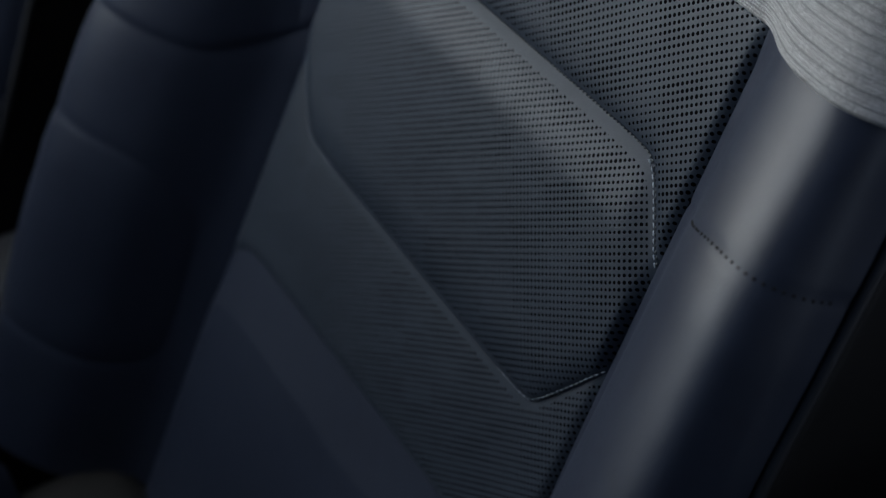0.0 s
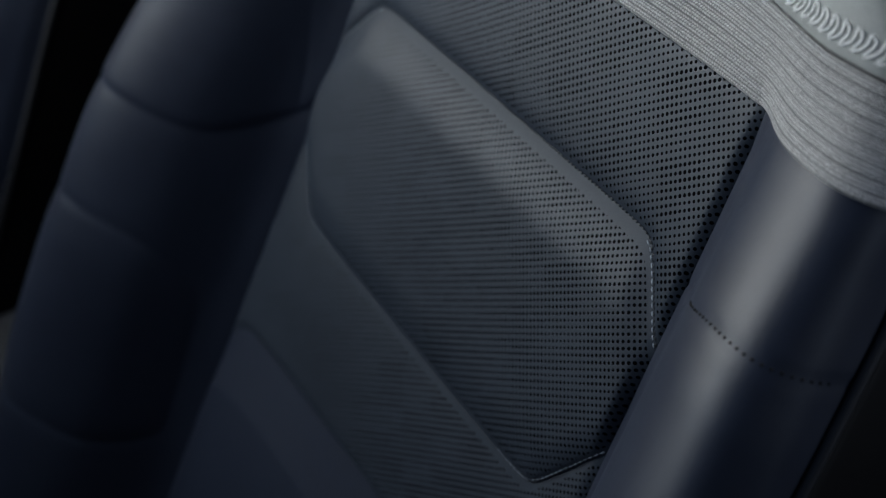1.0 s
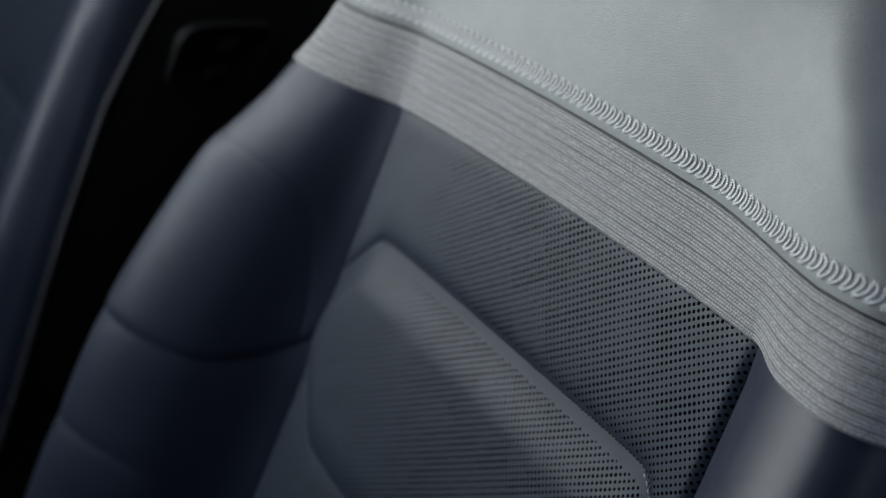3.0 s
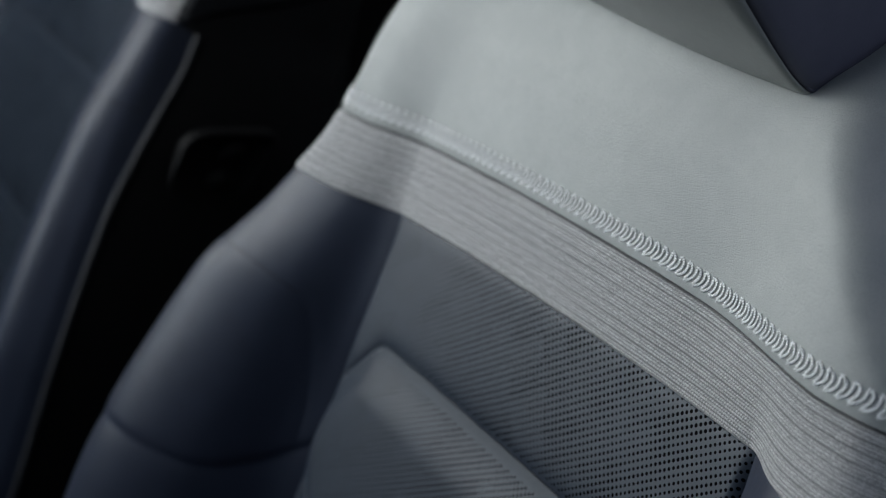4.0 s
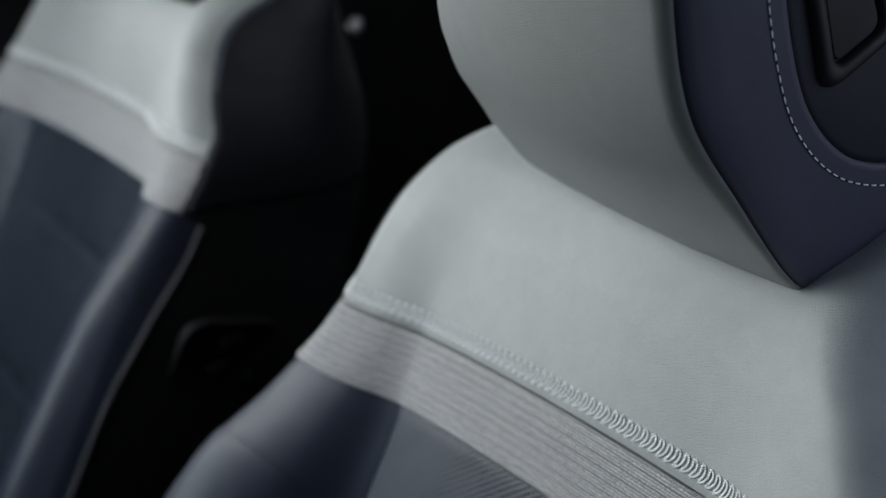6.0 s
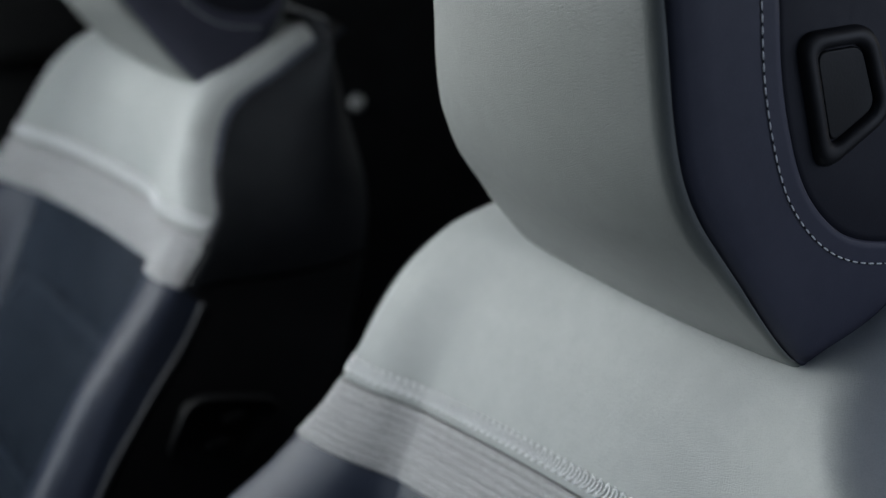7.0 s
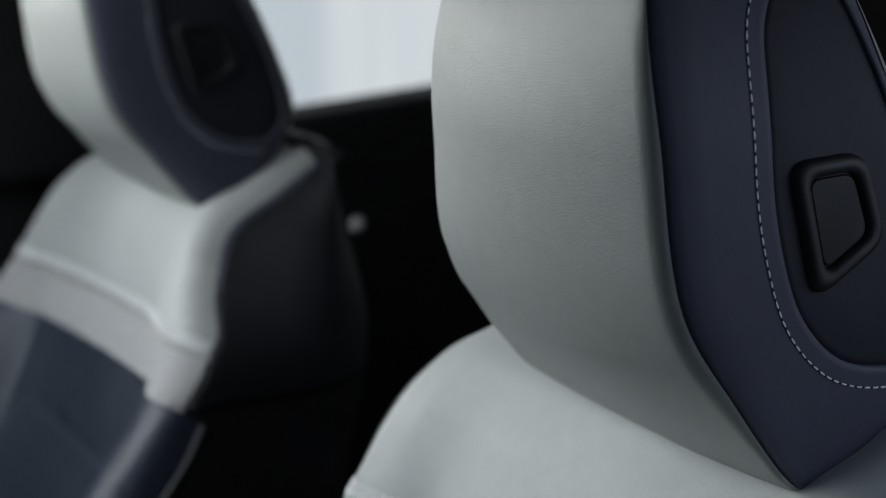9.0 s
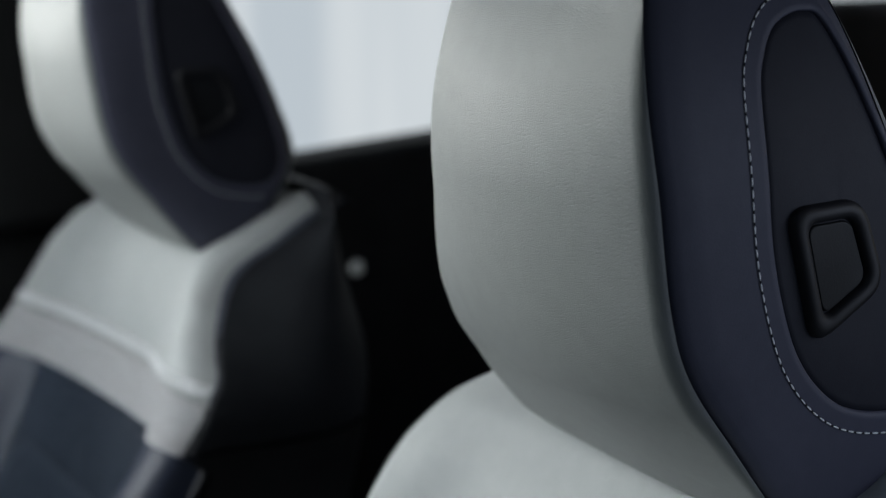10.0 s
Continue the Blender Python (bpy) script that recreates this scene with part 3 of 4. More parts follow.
    rim_v, rims = np.concatenate([rim_v, vs]), {1: np.concatenate([rims[1], cut[:, -1, 2]]), -1: np.concatenate([rims[-1], cut[:, 0, 2]])}
    shoulder = part("shoulder_panel", sheet("shoulder_panel", cut, GREY, flip=True), seat, "smooth light grey leather shoulder panel")

    # decorative white stitching: narrow bowed loops in a row
    rows = trimmed(full_rows(np.array([-0.1255, -0.1206, -0.1157]), 0.00330))
    p, n = normals_of(rows)
    n = -n if (n[1] @ OUT).mean() < 0 else n
    s = np.concatenate([[0], np.cumsum(np.linalg.norm(np.diff(p[1], axis=0), axis=1))])
    pitch = 0.0068

    def at(x, y):
        q = [np.array([np.interp(x, s, p[r][:, c]) for c in range(3)]) for r in range(3)]
        nn = np.array([np.interp(x, s, n[1][:, c]) for c in range(3)])
        a = (y + 1) / 2
        return (q[0] * (1 - a) * (1 - 2 * a) + q[1] * 4 * a * (1 - a) + q[2] * a * (2 * a - 1)), nn
    # a serpentine: up a bowed stroke, round, and down the next
    x, path = 0.003, []
    while x < s[-1] - 0.009:
        for kk in range(32):
            ang = math.tau * kk / 32
            yy = -math.cos(ang)
            flat = math.copysign(abs(yy) ** 0.62, yy)
            xx = x + pitch * (kk / 32 + 0.070 * math.sin(2 * ang)) + STITCH_BOW * pitch * (1 - flat * flat) + STITCH_LEAN * pitch * flat
            path.append(at(xx, flat))
        x += pitch
    lines = [([q[0] for q in path], [q[1] for q in path])]
    part("ornamental_stitching", stitch_mesh("ornamental_stitching", lines, 0.00125, 0.00012, 0.00096, WHITE_THREAD, 0.20), shoulder, "white looped ornamental stitching", "stuff")

    # stitching along the pad's upper and lower seams and its chamfers
    u = np.linspace(-0.172, 0.172, 220)
    part("edge_cord", stitch_mesh("edge_cord", [on_mid(u, seam_top(u) + 0.0002, 0.0002)], 0.0019, 0.0012, 0.00075, SLATE_THREAD, 0.6), seat, "slate corded edge of the pad", "stuff")
    lines = []
    for side in (-1, 1):
        u = side * np.linspace(0.138, 0.172, 30)
        lines.append(on_mid(u, seam_top(u) - 0.0022, 0.0003))
        u = side * np.linspace(0.105, 0.174, 50)
        lines.append(on_mid(u, seam_mid(u) + 0.0022, 0.0004))
    part("pad_stitching", stitch_mesh("pad_stitching", lines, 0.0027, 0.0014, 0.00045, BLUE_THREAD, 0.4), seat, "blue-grey stitching at the pad's corners", "stuff")

    # shell: side panels and back
    vs = np.linspace(-0.80, 0.09, 150)
    for side in (1, -1):
        rim_w = rims[side]
        for name, mat, label in (("upper_side_panel", SHELL, "charcoal leather side panel"), ("lower_side_panel", BLACK, "black plastic lower side shell")):
            rows = []
            depth = np.interp(np.linspace(0, 1, 16), (0, 0.2, 0.4, 0.6, 0.8, 1.0), (0.0, 0.0, 0.01, 0.085, 0.15, 0.17))
            for x in np.linspace(0, 1, 70):
                line = []
                for b, deep in zip(np.linspace(0, 1, 16), depth):
                    brk = -0.178 + 0.50 * deep
                    vv = brk + (0.092 - brk) * x if name == "upper_side_panel" else -0.80 + (brk - 0.004 + 0.80) * x
                    uo, ub = float(side_u(vv, side)), float(side_u(vv))
                    w_front = edge_height(vv) if vv < rim_v[0] else float(np.interp(vv, rim_v, rim_w)) + 0.004
                    w_back = float(shell_back(vv)) - w_front
                    c = catmull([(uo - 0.012, w_front - 0.016), (uo - 0.001, w_front - 0.0075), (uo + 0.0055, w_front - 0.012), (ub + 0.007, w_front + 0.5 * w_back), (ub - 0.004, w_front + 0.86 * w_back), (ub - 0.04, w_front + w_back)], 31)
                    q = c[int(round(b * 30))]
                    line.append((side * q[0], vv, q[1]))
                rows.append(line)
            part(name, sheet(name, np.array(rows), mat, flip=side > 0), seat, label)
        # rolled welt closing the shoulder's edge against the side panel, its shade painted blue
        path = [(float(side_u(x, side)), x, float(np.interp(x, rim_v, rim_w))) for x in np.linspace(BAND_TOP + 0.002, 0.0915, 90)]
        rows = []
        for uo, x, w in path:
            rows.append([(side * (uo - 0.0035 + 0.0075 * math.sin(a)), x, w - 0.0078 + 0.0080 * math.cos(a)) for a in np.linspace(-0.9, 2.6, 14)])
        part("side_welt", sheet("side_welt", np.array(rows), ROLL_SHADE, flip=side > 0), seat, "leather welt along the shoulder edge, coloured blue for its shade")
    rows = []
    for x in vs:
        uo = float(side_u(x)) - 0.04
        w = float(shell_back(x))
        rows.append([(uo * a, x, w - 0.012 * (1 - a * a)) for a in np.linspace(-1, 1, 24)])
    back = np.array(rows)
    part("back_shell", sheet("back_shell", back, BLACK), seat, "black plastic back shell")
    # closing cap over the top edge
    xs = np.linspace(-1, 1, 40)
    cap = []
    for k in np.linspace(0, 1, 8):
        w_a = float(centre(0.0, 0.09))
        w_b = back[-1][12][2]
        width = 0.112 * (1 - k) + (float(side_u(0.09)) - 0.042) * k
        cap.append([(width * a, 0.0895 + 0.006 * math.sin(math.pi * k), (w_a + (w_b - w_a) * k) * 1.0 - 0.03 * a * a * (1 - k)) for a in xs])
    part("top_cap", sheet("top_cap", np.array(cap), CHARCOAL), seat, "charcoal cap over the seat back")


# ---- headrest ----
RIM = [(-0.2870, 1.1565), (-0.2480, 1.2040), (-0.2126, 1.2560), (-0.1980, 1.3253), (-0.1930, 1.3900), (-0.2064, 1.4467), (-0.2479, 1.4623),
       (-0.2873, 1.4446), (-0.3110, 1.4190), (-0.3390, 1.3580), (-0.3724, 1.2837), (-0.3860, 1.2280), (-0.3500, 1.1700), (-0.3080, 1.1530)]
INNER_RIM = [(-0.3062, 1.2179), (-0.2820, 1.2407), (-0.2673, 1.2712), (-0.2565, 1.3150), (-0.2520, 1.3750), (-0.2570, 1.3990), (-0.2680, 1.4140),
             (-0.2880, 1.4200), (-0.3050, 1.4110), (-0.3340, 1.3560), (-0.3675, 1.2830), (-0.3800, 1.2320), (-0.3640, 1.2090), (-0.3350, 1.2080)]
HALF = 0.105


def ring_normals(loop):
    t = np.roll(loop, -1, 0) - np.roll(loop, 1, 0)
    n = np.stack([t[:, 1], -t[:, 0]], 1)
    n /= np.linalg.norm(n, axis=1)[:, None]
    return n if ((loop - loop.mean(0)) * n).sum() > 0 else -n


def narrowed(verts):
    """The headrest's upper corners are rounded off."""
    verts = np.array(verts, dtype=float)
    far = np.clip((verts[:, 2] - 1.255) / 0.13, 0, 1) ** 0.8
    verts[:, 0] = np.where(verts[:, 0] > 0, verts[:, 0] * (1 - 0.15 * far + 0.10 * np.clip((1.31 - verts[:, 2]) / 0.10, 0, 1) + 0.20 * np.clip((1.245 - verts[:, 2]) / 0.06, 0, 1)), verts[:, 0])
    verts[:, 0] *= 1 - 0.27 * np.clip((verts[:, 2] - 1.33) / 0.13, 0, 1) ** 1.6
    return verts


def build_headrest(seat):
    n = 168
    rim, hem = catmull(RIM, n, True), catmull(INNER_RIM, n, True)
    out = ring_normals(rim)
    # cover: full round profile, swelling from the side seams to the middle
    edge = 0.008
    xs = np.concatenate([-HALF + edge * (1 - np.cos(np.linspace(0, math.pi / 2, 12))), np.linspace(-0.088, 0.088, 26), HALF - edge * (1 - np.cos(np.linspace(math.pi / 2, 0, 12)))])
    loops, uvs = [], []
    girth = np.concatenate([[0], np.cumsum(np.linalg.norm(np.diff(rim, axis=0), axis=1))])
    for x in xs:
        k = np.clip((abs(x) - (HALF - edge)) / edge, 0, 1)
        swell = 0.0055 * math.sqrt(max(0, 1 - k * k)) + 0.0115 * (1 - (x / HALF) ** 2)
        # the foot is flat across with a tight corner, close to the shoulder
        foot = np.clip((1.228 - rim[:, 1]) / 0.055, 0, 1)
        swell = swell * (1 - foot) + foot * (0.0025 * math.sqrt(max(0, 1 - k ** 4)) + 0.004 * (1 - (x / HALF) ** 2))
        loop = rim + out * (swell * np.clip(1.95 + 1.2 * out[:, 1], 0.5, 1.1) * (1 - 0.95 * np.clip((rim[:, 1] - 1.33) / 0.09, 0, 1) ** 1.5))[:, None]
        loops.append(np.column_stack([np.full(n, x), loop]))
        uvs.append(np.column_stack([np.full(n, x), girth]))
    verts, faces = grid(np.array(loops), closed=True)
    head = part("headrest", mesh_of("headrest", narrowed(verts), faces, GREY_SHADED, np.vstack(uvs)), seat, "light grey leather headrest with dark navy sides")
    inside = -ring_normals(rim)
    inside_hem = -ring_normals(hem)
    mid = hem.mean(0)
    for side in (-1, 1):
        def ring(loop, depth):
            return np.column_stack([np.full(n, side * depth), loop])
        rings = [ring(rim + inside * 0.0010, HALF - 0.003), ring(rim + inside * 0.0007, HALF - 0.0004), ring(rim + inside * 0.0030, HALF + 0.0016), ring(rim + inside * 0.008, HALF + 0.0036)]
        for k in (0.3, 0.6, 0.85):
            rings.append(ring((rim + inside * 0.008) * (1 - k) + hem * k, HALF + 0.0036 + 0.002 * k))
        rings += [ring(hem, HALF + 0.0058), ring(hem + inside_hem * 0.0028, HALF + 0.0060), ring(hem + inside_hem * 0.0040, HALF + 0.0050), ring(hem + inside_hem * 0.0042, HALF + 0.0020)]
        verts, faces = grid(np.array(rings), closed=True, flip=side < 0)
        s_panel = part("side_panel", mesh_of("side_panel", narrowed(verts), faces, SIDE, verts[:, 1:]), head, "dark navy leather side panel")
        rings = [ring(hem + inside_hem * 0.0038, HALF + 0.0022), ring(hem + inside_hem * 0.0046, HALF + 0.0036), ring(hem + inside_hem * 0.008, HALF + 0.0042)]
        base = hem + inside_hem * 0.008
        for k in (0.35, 0.7, 0.999):
            rings.append(ring(base * (1 - k) + mid * k, HALF + 0.0042 + 0.001 * k))
        verts, faces = grid(np.array(rings), closed=True, flip=side < 0)
        part("inner_panel", mesh_of("inner_panel", narrowed(verts), faces, INSET, verts[:, 1:]), head, "dark navy inset side panel")
        # stitches along the front and foot of the inset, dark where the thread dives
        line = (hem - inside_hem * 0.0070)[np.arange(-20, 90)]
        away = np.linalg.norm(line - rim[np.arange(-20, 90)], axis=1)
        line = line[away > 0.004]
        pts = np.column_stack([np.full(len(line), side * (HALF + 0.0058)), line])
        nrm = np.tile(np.array([side, 0.0, 0.0]), (len(line), 1))
        part("side_stitching", stitch_mesh("side_stitching", [(narrowed(pts), nrm)], 0.0041, 0.0017, 0.00052, WHITE_THREAD, 0.32), head, "white stitching round the inset panel", "stuff")
        ends = narrowed(pts)
        d = np.concatenate([[0], np.cumsum(np.linalg.norm(np.diff(ends, axis=0), axis=1))])
        shifted = np.column_stack([np.interp(d[d > 0.0040], d, ends[:, c]) for c in range(3)])
        start = np.array([[np.interp(0.0041, d, ends[:, c]) for c in range(3)]])
        # flat black pieces paint the shade inside the needle holes
        part("stitch_holes", stitch_mesh("stitch_holes", [(np.vstack([start, shifted]), np.tile(nrm[:1], (len(shifted) + 1, 1)))], 0.0017, 0.0041, 0.00050, BLACK_THREAD, 0.10), head, "dark needle holes between the stitches", "stuff")

        # rolled hem along the foot of the side
        foot = np.vstack([rim[-36:], rim[:1]]) + np.vstack([inside[-36:], inside[:1]]) * 0.0015
        ring_pts = []
        dirs = np.gradient(foot, axis=0)
        dirs /= np.linalg.norm(dirs, axis=1)[:, None]
        for i, (q, d) in enumerate(zip(foot, dirs)):
            r = 0.0026 * min(1.0, i / 8, (len(foot) - 1 - i) / 8) ** 0.5 + 0.0001
            for k in range(8):
                a = math.tau * k / 8
                ring_pts.append((side * (HALF - 0.0005 + r * math.cos(a)), q[0] + r * math.sin(a) * d[1], q[1] - r * math.sin(a) * d[0]))
        verts, faces = grid(np.array(ring_pts).reshape(len(foot), 8, 3), closed=True)
        part("rolled_hem", mesh_of("rolled_hem", narrowed(verts), faces, SIDE, verts[:, 1:]), head, "rolled navy leather hem")

        # release button in a raised frame
        corners = np.array([(-0.2680, 1.3240), (-0.3175, 1.3260), (-0.3365, 1.2790), (-0.2895, 1.2520)])

        def rounded(c, r, inset):
            # move the edges inwards, then round the corners
            edges = np.roll(c, -1, 0) - c
            edges /= np.linalg.norm(edges, axis=1)[:, None]
            inward = np.stack([-edges[:, 1], edges[:, 0]], 1)
            inward *= np.sign(((c.mean(0) - c) * inward).sum(1))[:, None]
            moved = []
            for k in range(4):
                p, q = c[k - 1] + inward[k - 1] * inset, c[k] + inward[k] * inset
                t = np.linalg.solve(np.column_stack([edges[k - 1], -edges[k]]), q - p)
                moved.append(p + edges[k - 1] * t[0])
            c = np.array(moved)
            r = max(0.006, r - 0.7 * inset)
            pts = []
            for k in range(4):
                a, b, d = c[k - 1], c[k], c[(k + 1) % 4]
                e0, e1 = (a - b) / np.linalg.norm(a - b), (d - b) / np.linalg.norm(d - b)
                p0, p1 = b + e0 * r, b + e1 * r
                for t in np.linspace(0, 1, 9):
                    pts.append((1 - t) ** 2 * p0 + 2 * t * (1 - t) * b + t * t * p1)
            return np.array(pts)
        profile = [(0.0, 0.0025), (0.0004, 0.0065), (0.0018, 0.0088), (0.0045, 0.0097), (0.0075, 0.0092), (0.0092, 0.0078), (0.0098, 0.0045)]
        rings = [np.column_stack([np.full(36, side * (HALF + h)), rounded(corners, 0.014, i)]) for i, h in profile]
        verts, faces = grid(np.array(rings), closed=True, flip=side < 0)
        frame_ob = part("button_frame", mesh_of("button_frame", narrowed(verts), faces, SATIN_BLACK), head, "raised satin black button surround")
        inner_loop = rounded(corners, 0.014, 0.0104)
        centre_pt = inner_loop.mean(0)
        rings = [np.column_stack([np.full(36, side * (HALF + h)), centre_pt + (inner_loop - centre_pt) * k]) for k, h in ((1.0, 0.0030), (0.988, 0.0056), (0.965, 0.0064), (0.945, 0.0065), (0.92, 0.0065), (0.5, 0.0065), (0.001, 0.0065))]
        verts, faces = grid(np.array(rings), closed=True, flip=side < 0)
        part("release_button", mesh_of("release_button", narrowed(verts), faces, BUTTON), frame_ob, "recessed black release button")
    # two steel posts into the seat back
    for x in (-0.055, 0.055):
        bm = bmesh.new()
        a, b = Vector((x, -0.330, 1.220)), Vector((x, -0.365, 1.110))
        m = Matrix.Translation((a + b) / 2) @ (a - b).to_track_quat("Z", "Y").to_matrix().to_4x4()
        bmesh.ops.create_cone(bm, cap_ends=True, segments=16, radius1=0.006, radius2=0.006, depth=(a - b).length, matrix=m)
        part("post", finish(bm, "post", CHROME), head, "steel headrest post")


def build_cushion(seat):
    # seat cushion: flat middle with two raised sides, on a plastic base
    ys = np.linspace(0, 1, 40)
    rows = []
    for y in ys:
        line = []
        for a in np.linspace(-1, 1, 61):
            x = 0.27 * a
            side = np.clip((abs(a) - 0.60) / 0.25, 0, 1)
            side = side * side * (3 - 2 * side)
            edge = np.clip((abs(a) - 0.90) / 0.10, 0, 1)
            z = 0.465 + 0.055 * y + 0.055 * side * (1 - 0.4 * y) - 0.10 * edge ** 2 + groove((abs(a) - 0.60) * 0.27, 0.010, 0.006)
            fall = np.clip((y - 0.88) / 0.12, 0, 1)
            line.append((x, 0.12 + 0.42 * y, z - 0.09 * fall ** 2 - 0.05 * np.clip((0.1 - y) / 0.1, 0, 1) ** 2))
        rows.append(line)
    verts, faces = grid(np.array(rows))
    part("cushion", mesh_of("cushion", verts, faces, NAVY, verts[:, :2]), seat, "navy leather seat cushion")
    part("base", finish(rounded_box((-0.24, 0.02, 0.27), (0.24, 0.48, 0.455), 0.03), "base", BLACK), seat, "black plastic seat base")
    for x in (-0.20, 0.20):
        part("rail", finish(rounded_box((x - 0.02, -0.10, 0.225), (x + 0.02, 0.46, 0.275), 0.006), "rail", CHROME), seat, "steel seat rail")


car_seat = thing("car_seat", (0.0, 0.16, 0.225), "car seat in navy and light grey leather with knitted band", "car seat", "front seats")
build_backrest(car_seat)
build_headrest(car_seat)
build_cushion(car_seat)

other_seat = copy_thing(car_seat, pose(0.805, 0.16, 0.225))
tagged(other_seat, "second front seat in navy and light grey leather", "car seat", "front seats")


# ---- switch panel on the far seat's side ----
def build_switches():
    side = 0.498
    corners = np.array([(-0.228, -0.004), (-0.204, -0.092), (-0.293, -0.080), (-0.305, -0.001)])
    loop = []
    for k in range(4):
        a, b, c = corners[k - 1], corners[k], corners[(k + 1) % 4]
        for t in np.linspace(0, 1, 10):
            p, q = b + (a - b) * 0.28, b + (c - b) * 0.28
            loop.append((1 - t) ** 2 * p + 2 * t * (1 - t) * b + t * t * q)
    loop = np.array(loop)
    mid = loop.mean(0)
    rings = []
    for k, h in ((1.0, -0.004), (0.99, 0.005), (0.96, 0.007), (0.88, 0.006), (0.86, 0.003), (0.4, 0.003), (0.001, 0.003)):
        q = mid + (loop - mid) * k
        rings.append(place(np.full(40, side - h), q[:, 0], q[:, 1]))
    verts, faces = grid(np.array(rings), closed=True, flip=True)
    panel = part("switch_panel", mesh_of("switch_panel", verts, faces, BLACK), other_seat, "black seat adjustment switch panel")
    for v, w, a in ((-0.240, -0.050, 0.010), (-0.277, -0.046, 0.010)):
        bm = bmesh.new()
        bmesh.ops.create_uvsphere(bm, u_segments=16, v_segments=8, radius=a)
        c = Vector(place(side - 0.005, v, w))
        for q in bm.verts:
            q.co = Vector((q.co.x * 0.4, q.co.y * 1.3, q.co.z * 0.8)) + c
        ob = part("switch", finish(bm, "switch", BLACK), panel)


build_switches()

# ---- cabin ----
def structure(name, bm, material, label, category, smooth=False):
    ob = new(name, finish(bm, name, material, smooth))
    return tagged(ob, label, category, kind="structure")


structure("floor", rounded_box((-0.45, -1.9, 0.15), (1.25, 1.15, 0.225), 0.01), CARPET, "black carpeted car floor", "floor")
def roof_lining():
    """Headlining with the opening of the glass roof over the front seats."""
    bm = bmesh.new()
    for lo, hi in (((-0.36, -1.9, 1.66), (1.18, 0.14, 1.72)), ((-0.36, 0.14, 1.66), (0.34, 0.62, 1.72)), ((0.90, 0.14, 1.66), (1.18, 0.62, 1.72)), ((-0.36, 0.62, 1.66), (1.18, 0.78, 1.72))):
        size, mid = Vector(hi) - Vector(lo), (Vector(hi) + Vector(lo)) / 2
        m = Matrix.Translation(mid) @ Matrix.Diagonal((*size, 1.0))
        bmesh.ops.create_cube(bm, size=1.0, matrix=m)
    return bm


structure("ceiling", roof_lining(), LINER, "dark grey fabric headlining with a glass roof opening", "ceiling")
# sill raised out of view to keep side light off the lower seat
structure("door_1", rounded_box((1.13, -0.30, 0.225), (1.23, 1.10, 1.27), 0.02, 4), TRIM, "charcoal trimmed closed front door, sill raised to block light", "door", True)
rear_door = rounded_box((1.13, -1.45, 0.225), (1.23, -0.33, 1.150), 0.02, 4)
for q in rear_door.verts:
    if q.co.z > 0.9:
        q.co.z -= 0.075 * (q.co.y + 0.55)
structure("door_2", rear_door, TRIM, "charcoal trimmed closed rear door", "door", True)
structure("wall_east", rounded_box((1.12, -1.90, 0.225), (1.24, -1.46, 1.33), 0.03, 4), TRIM, "charcoal trimmed rear quarter panel", "wall", True)
structure("console", rounded_box((0.352, -0.10, 0.225), (0.455, 0.65, 0.53), 0.03, 5), CHARCOAL, "charcoal leather centre console between the seats", "console", True)
# unseen panel added to shade the lower seat from the near side
structure("near_light_block", rounded_box((-0.47, -1.45, 0.225), (-0.37, 1.10, 0.89), 0.02, 4), TRIM, "unseen charcoal panel on the near side, added to block light", "door", True)
structure("pillar", rounded_box((1.10, -0.46, 1.10), (1.22, -0.10, 1.68), 0.03, 4), TRIM, "charcoal trimmed door pillar", "pillar", True)
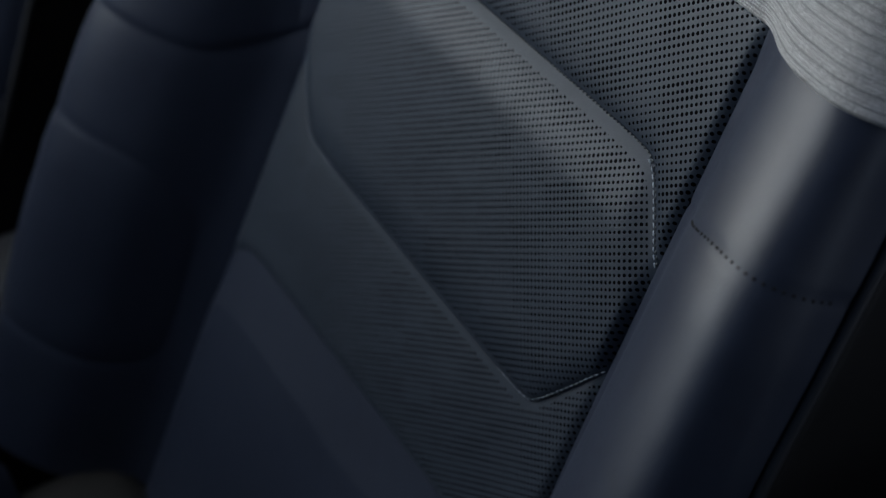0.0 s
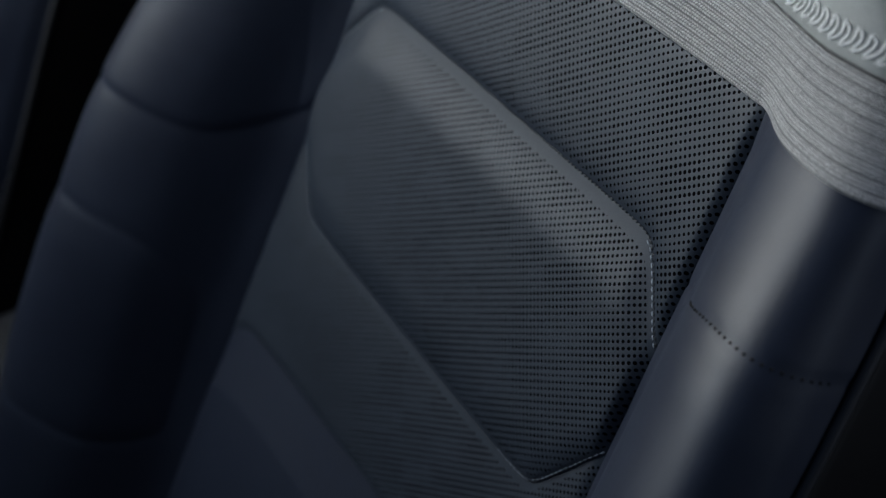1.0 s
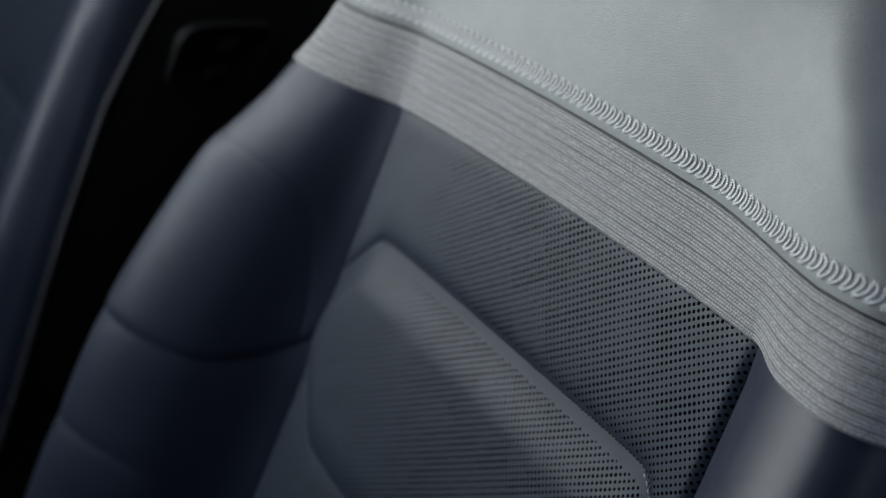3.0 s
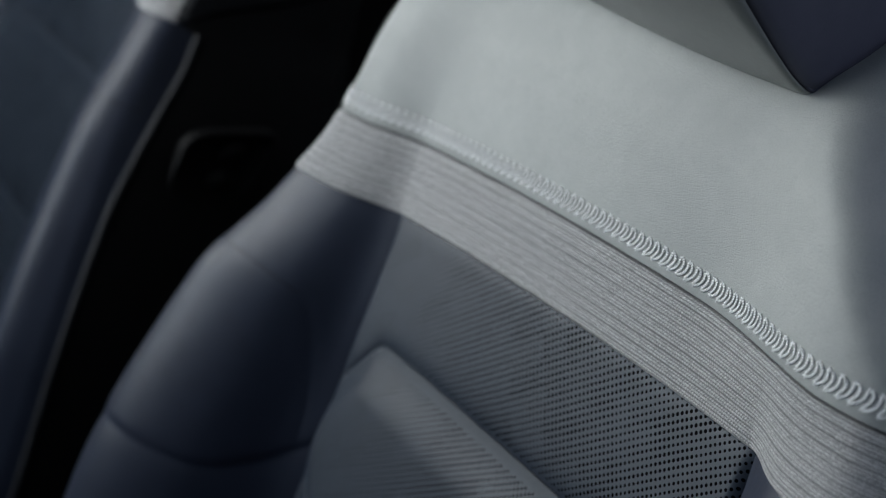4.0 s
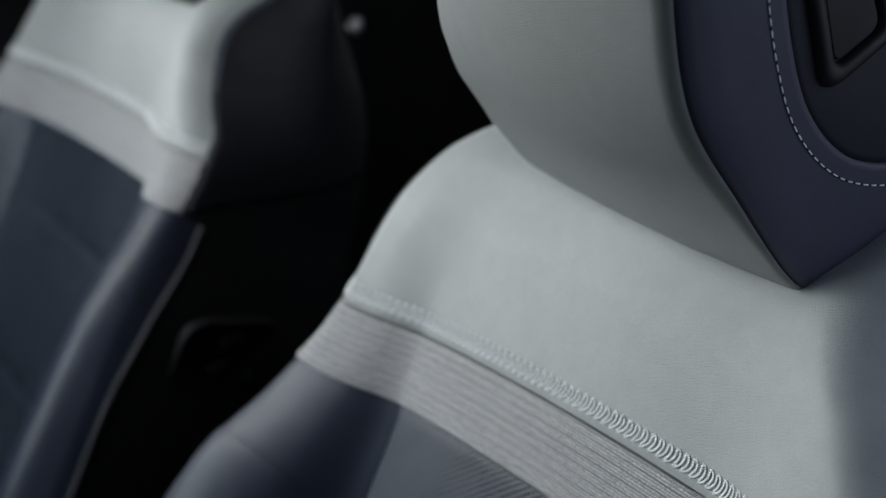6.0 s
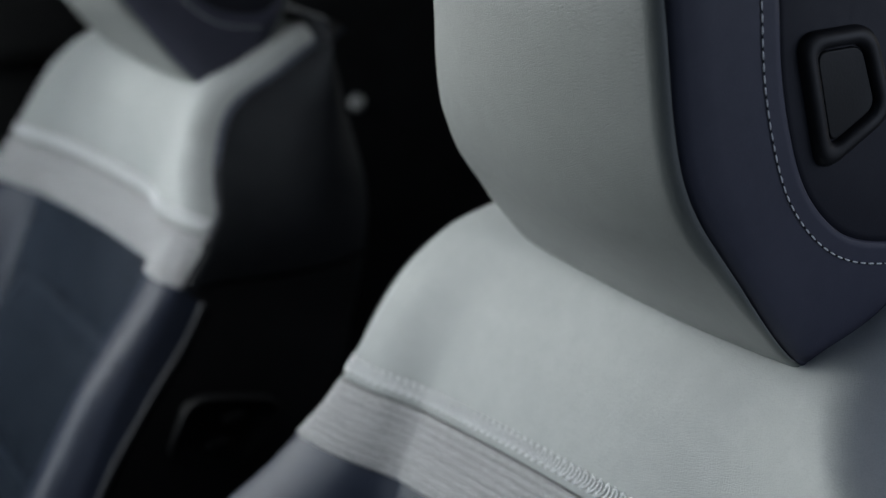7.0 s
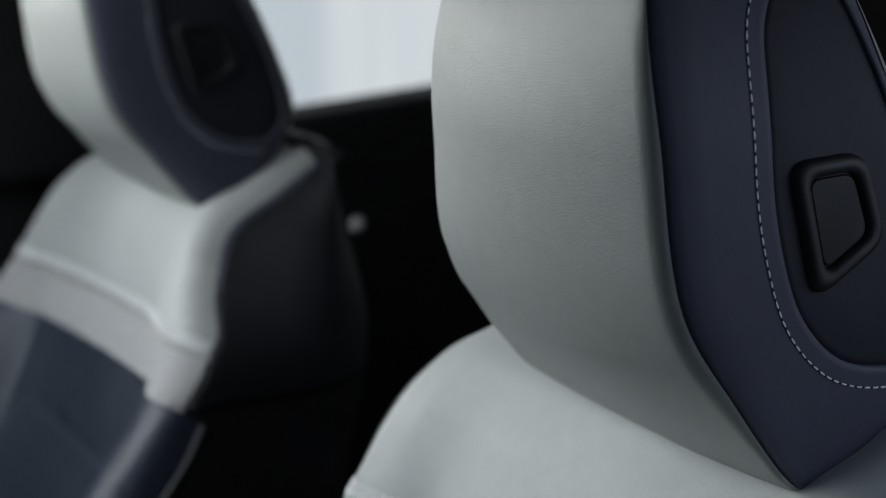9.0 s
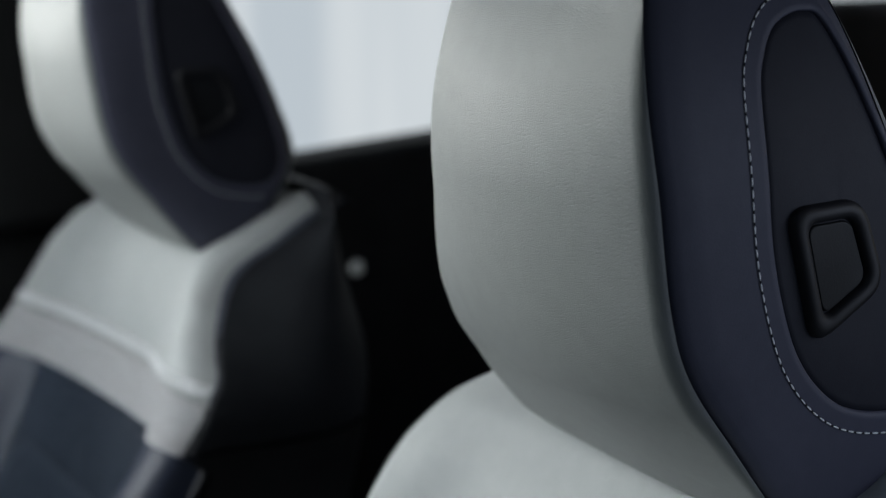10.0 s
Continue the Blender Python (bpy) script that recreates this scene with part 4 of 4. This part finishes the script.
# unseen; top set higher than a dashboard's to shade the lower seat
structure("wall_front", rounded_box((-0.40, 0.66, 0.20), (1.20, 1.10, 1.12), 0.06, 5), TRIM, "black dashboard block closing the cabin, raised to block light", "dashboard", True)
structure("wall_rear", rounded_box((-0.40, -1.95, 0.20), (1.20, -1.85, 1.15), 0.04, 4), TRIM, "charcoal rear wall of the cabin", "wall", True)
structure("ground", rounded_box((-60, -60, -0.2), (60, 60, 0.0), 0.01, 1), CONCRETE, "grey concrete ground", "ground")
# added behind the camera to hold back sky light from the near side
structure("sky_block_west", rounded_box((-3.6, -9, 0.0), (-3.4, 9, 4.5), 0.01, 1), CONCRETE, "unseen dark wall beside the car, added to block sky light", "wall")


def build_knob():
    ob = thing("door_lock_knob", (1.128, -0.676, 1.010), "small round pale metal lock knob on the rear door", "door knob")
    bm = bmesh.new()
    bmesh.ops.create_uvsphere(bm, u_segments=20, v_segments=10, radius=0.0095)
    for q in bm.verts:
        q.co = Vector((q.co.x * 0.9 + 1.120, q.co.y - 0.676, q.co.z * 1.15 + 1.010))
    part("knob", finish(bm, "knob", POLISHED), ob)
    bm = bmesh.new()
    bmesh.ops.create_cone(bm, cap_ends=True, segments=20, radius1=0.013, radius2=0.011, depth=0.008, matrix=pose(1.129, -0.676, 1.010, 0, -90, 0))
    part("rosette", finish(bm, "rosette", BLACK, False), ob, "black plastic rosette")


build_knob()


def backdrop():
    m = Tree("hazy_daylight")
    p = m.coords()
    stretch = m.node("ShaderNodeMapping")
    m.link(p, stretch.inputs["Vector"])
    stretch.inputs["Scale"].default_value = (1.8, 1.8, 0.10)
    tone = m.noise(stretch.outputs[0], 1.3, 2.0)
    emit = m.node("ShaderNodeEmission", Strength=1.0)
    m.link(m.mix(m.ramp(tone, 0.35, 0.65), (0.50, 0.56, 0.61), (0.72, 0.76, 0.78)), emit.inputs["Color"])
    m.link(emit.outputs[0], m.t.nodes["Material Output"].inputs["Surface"])
    verts = [(5, -16, -0.1), (5, 4, -0.1), (5, 4, 6), (5, -16, 6)]
    ob = new("backdrop", mesh_of("backdrop", verts, [(0, 1, 2, 3)], m.mat, smooth=False))
    tagged(ob, "pale hazy daylight outside the windows", "backdrop", kind="structure")


backdrop()
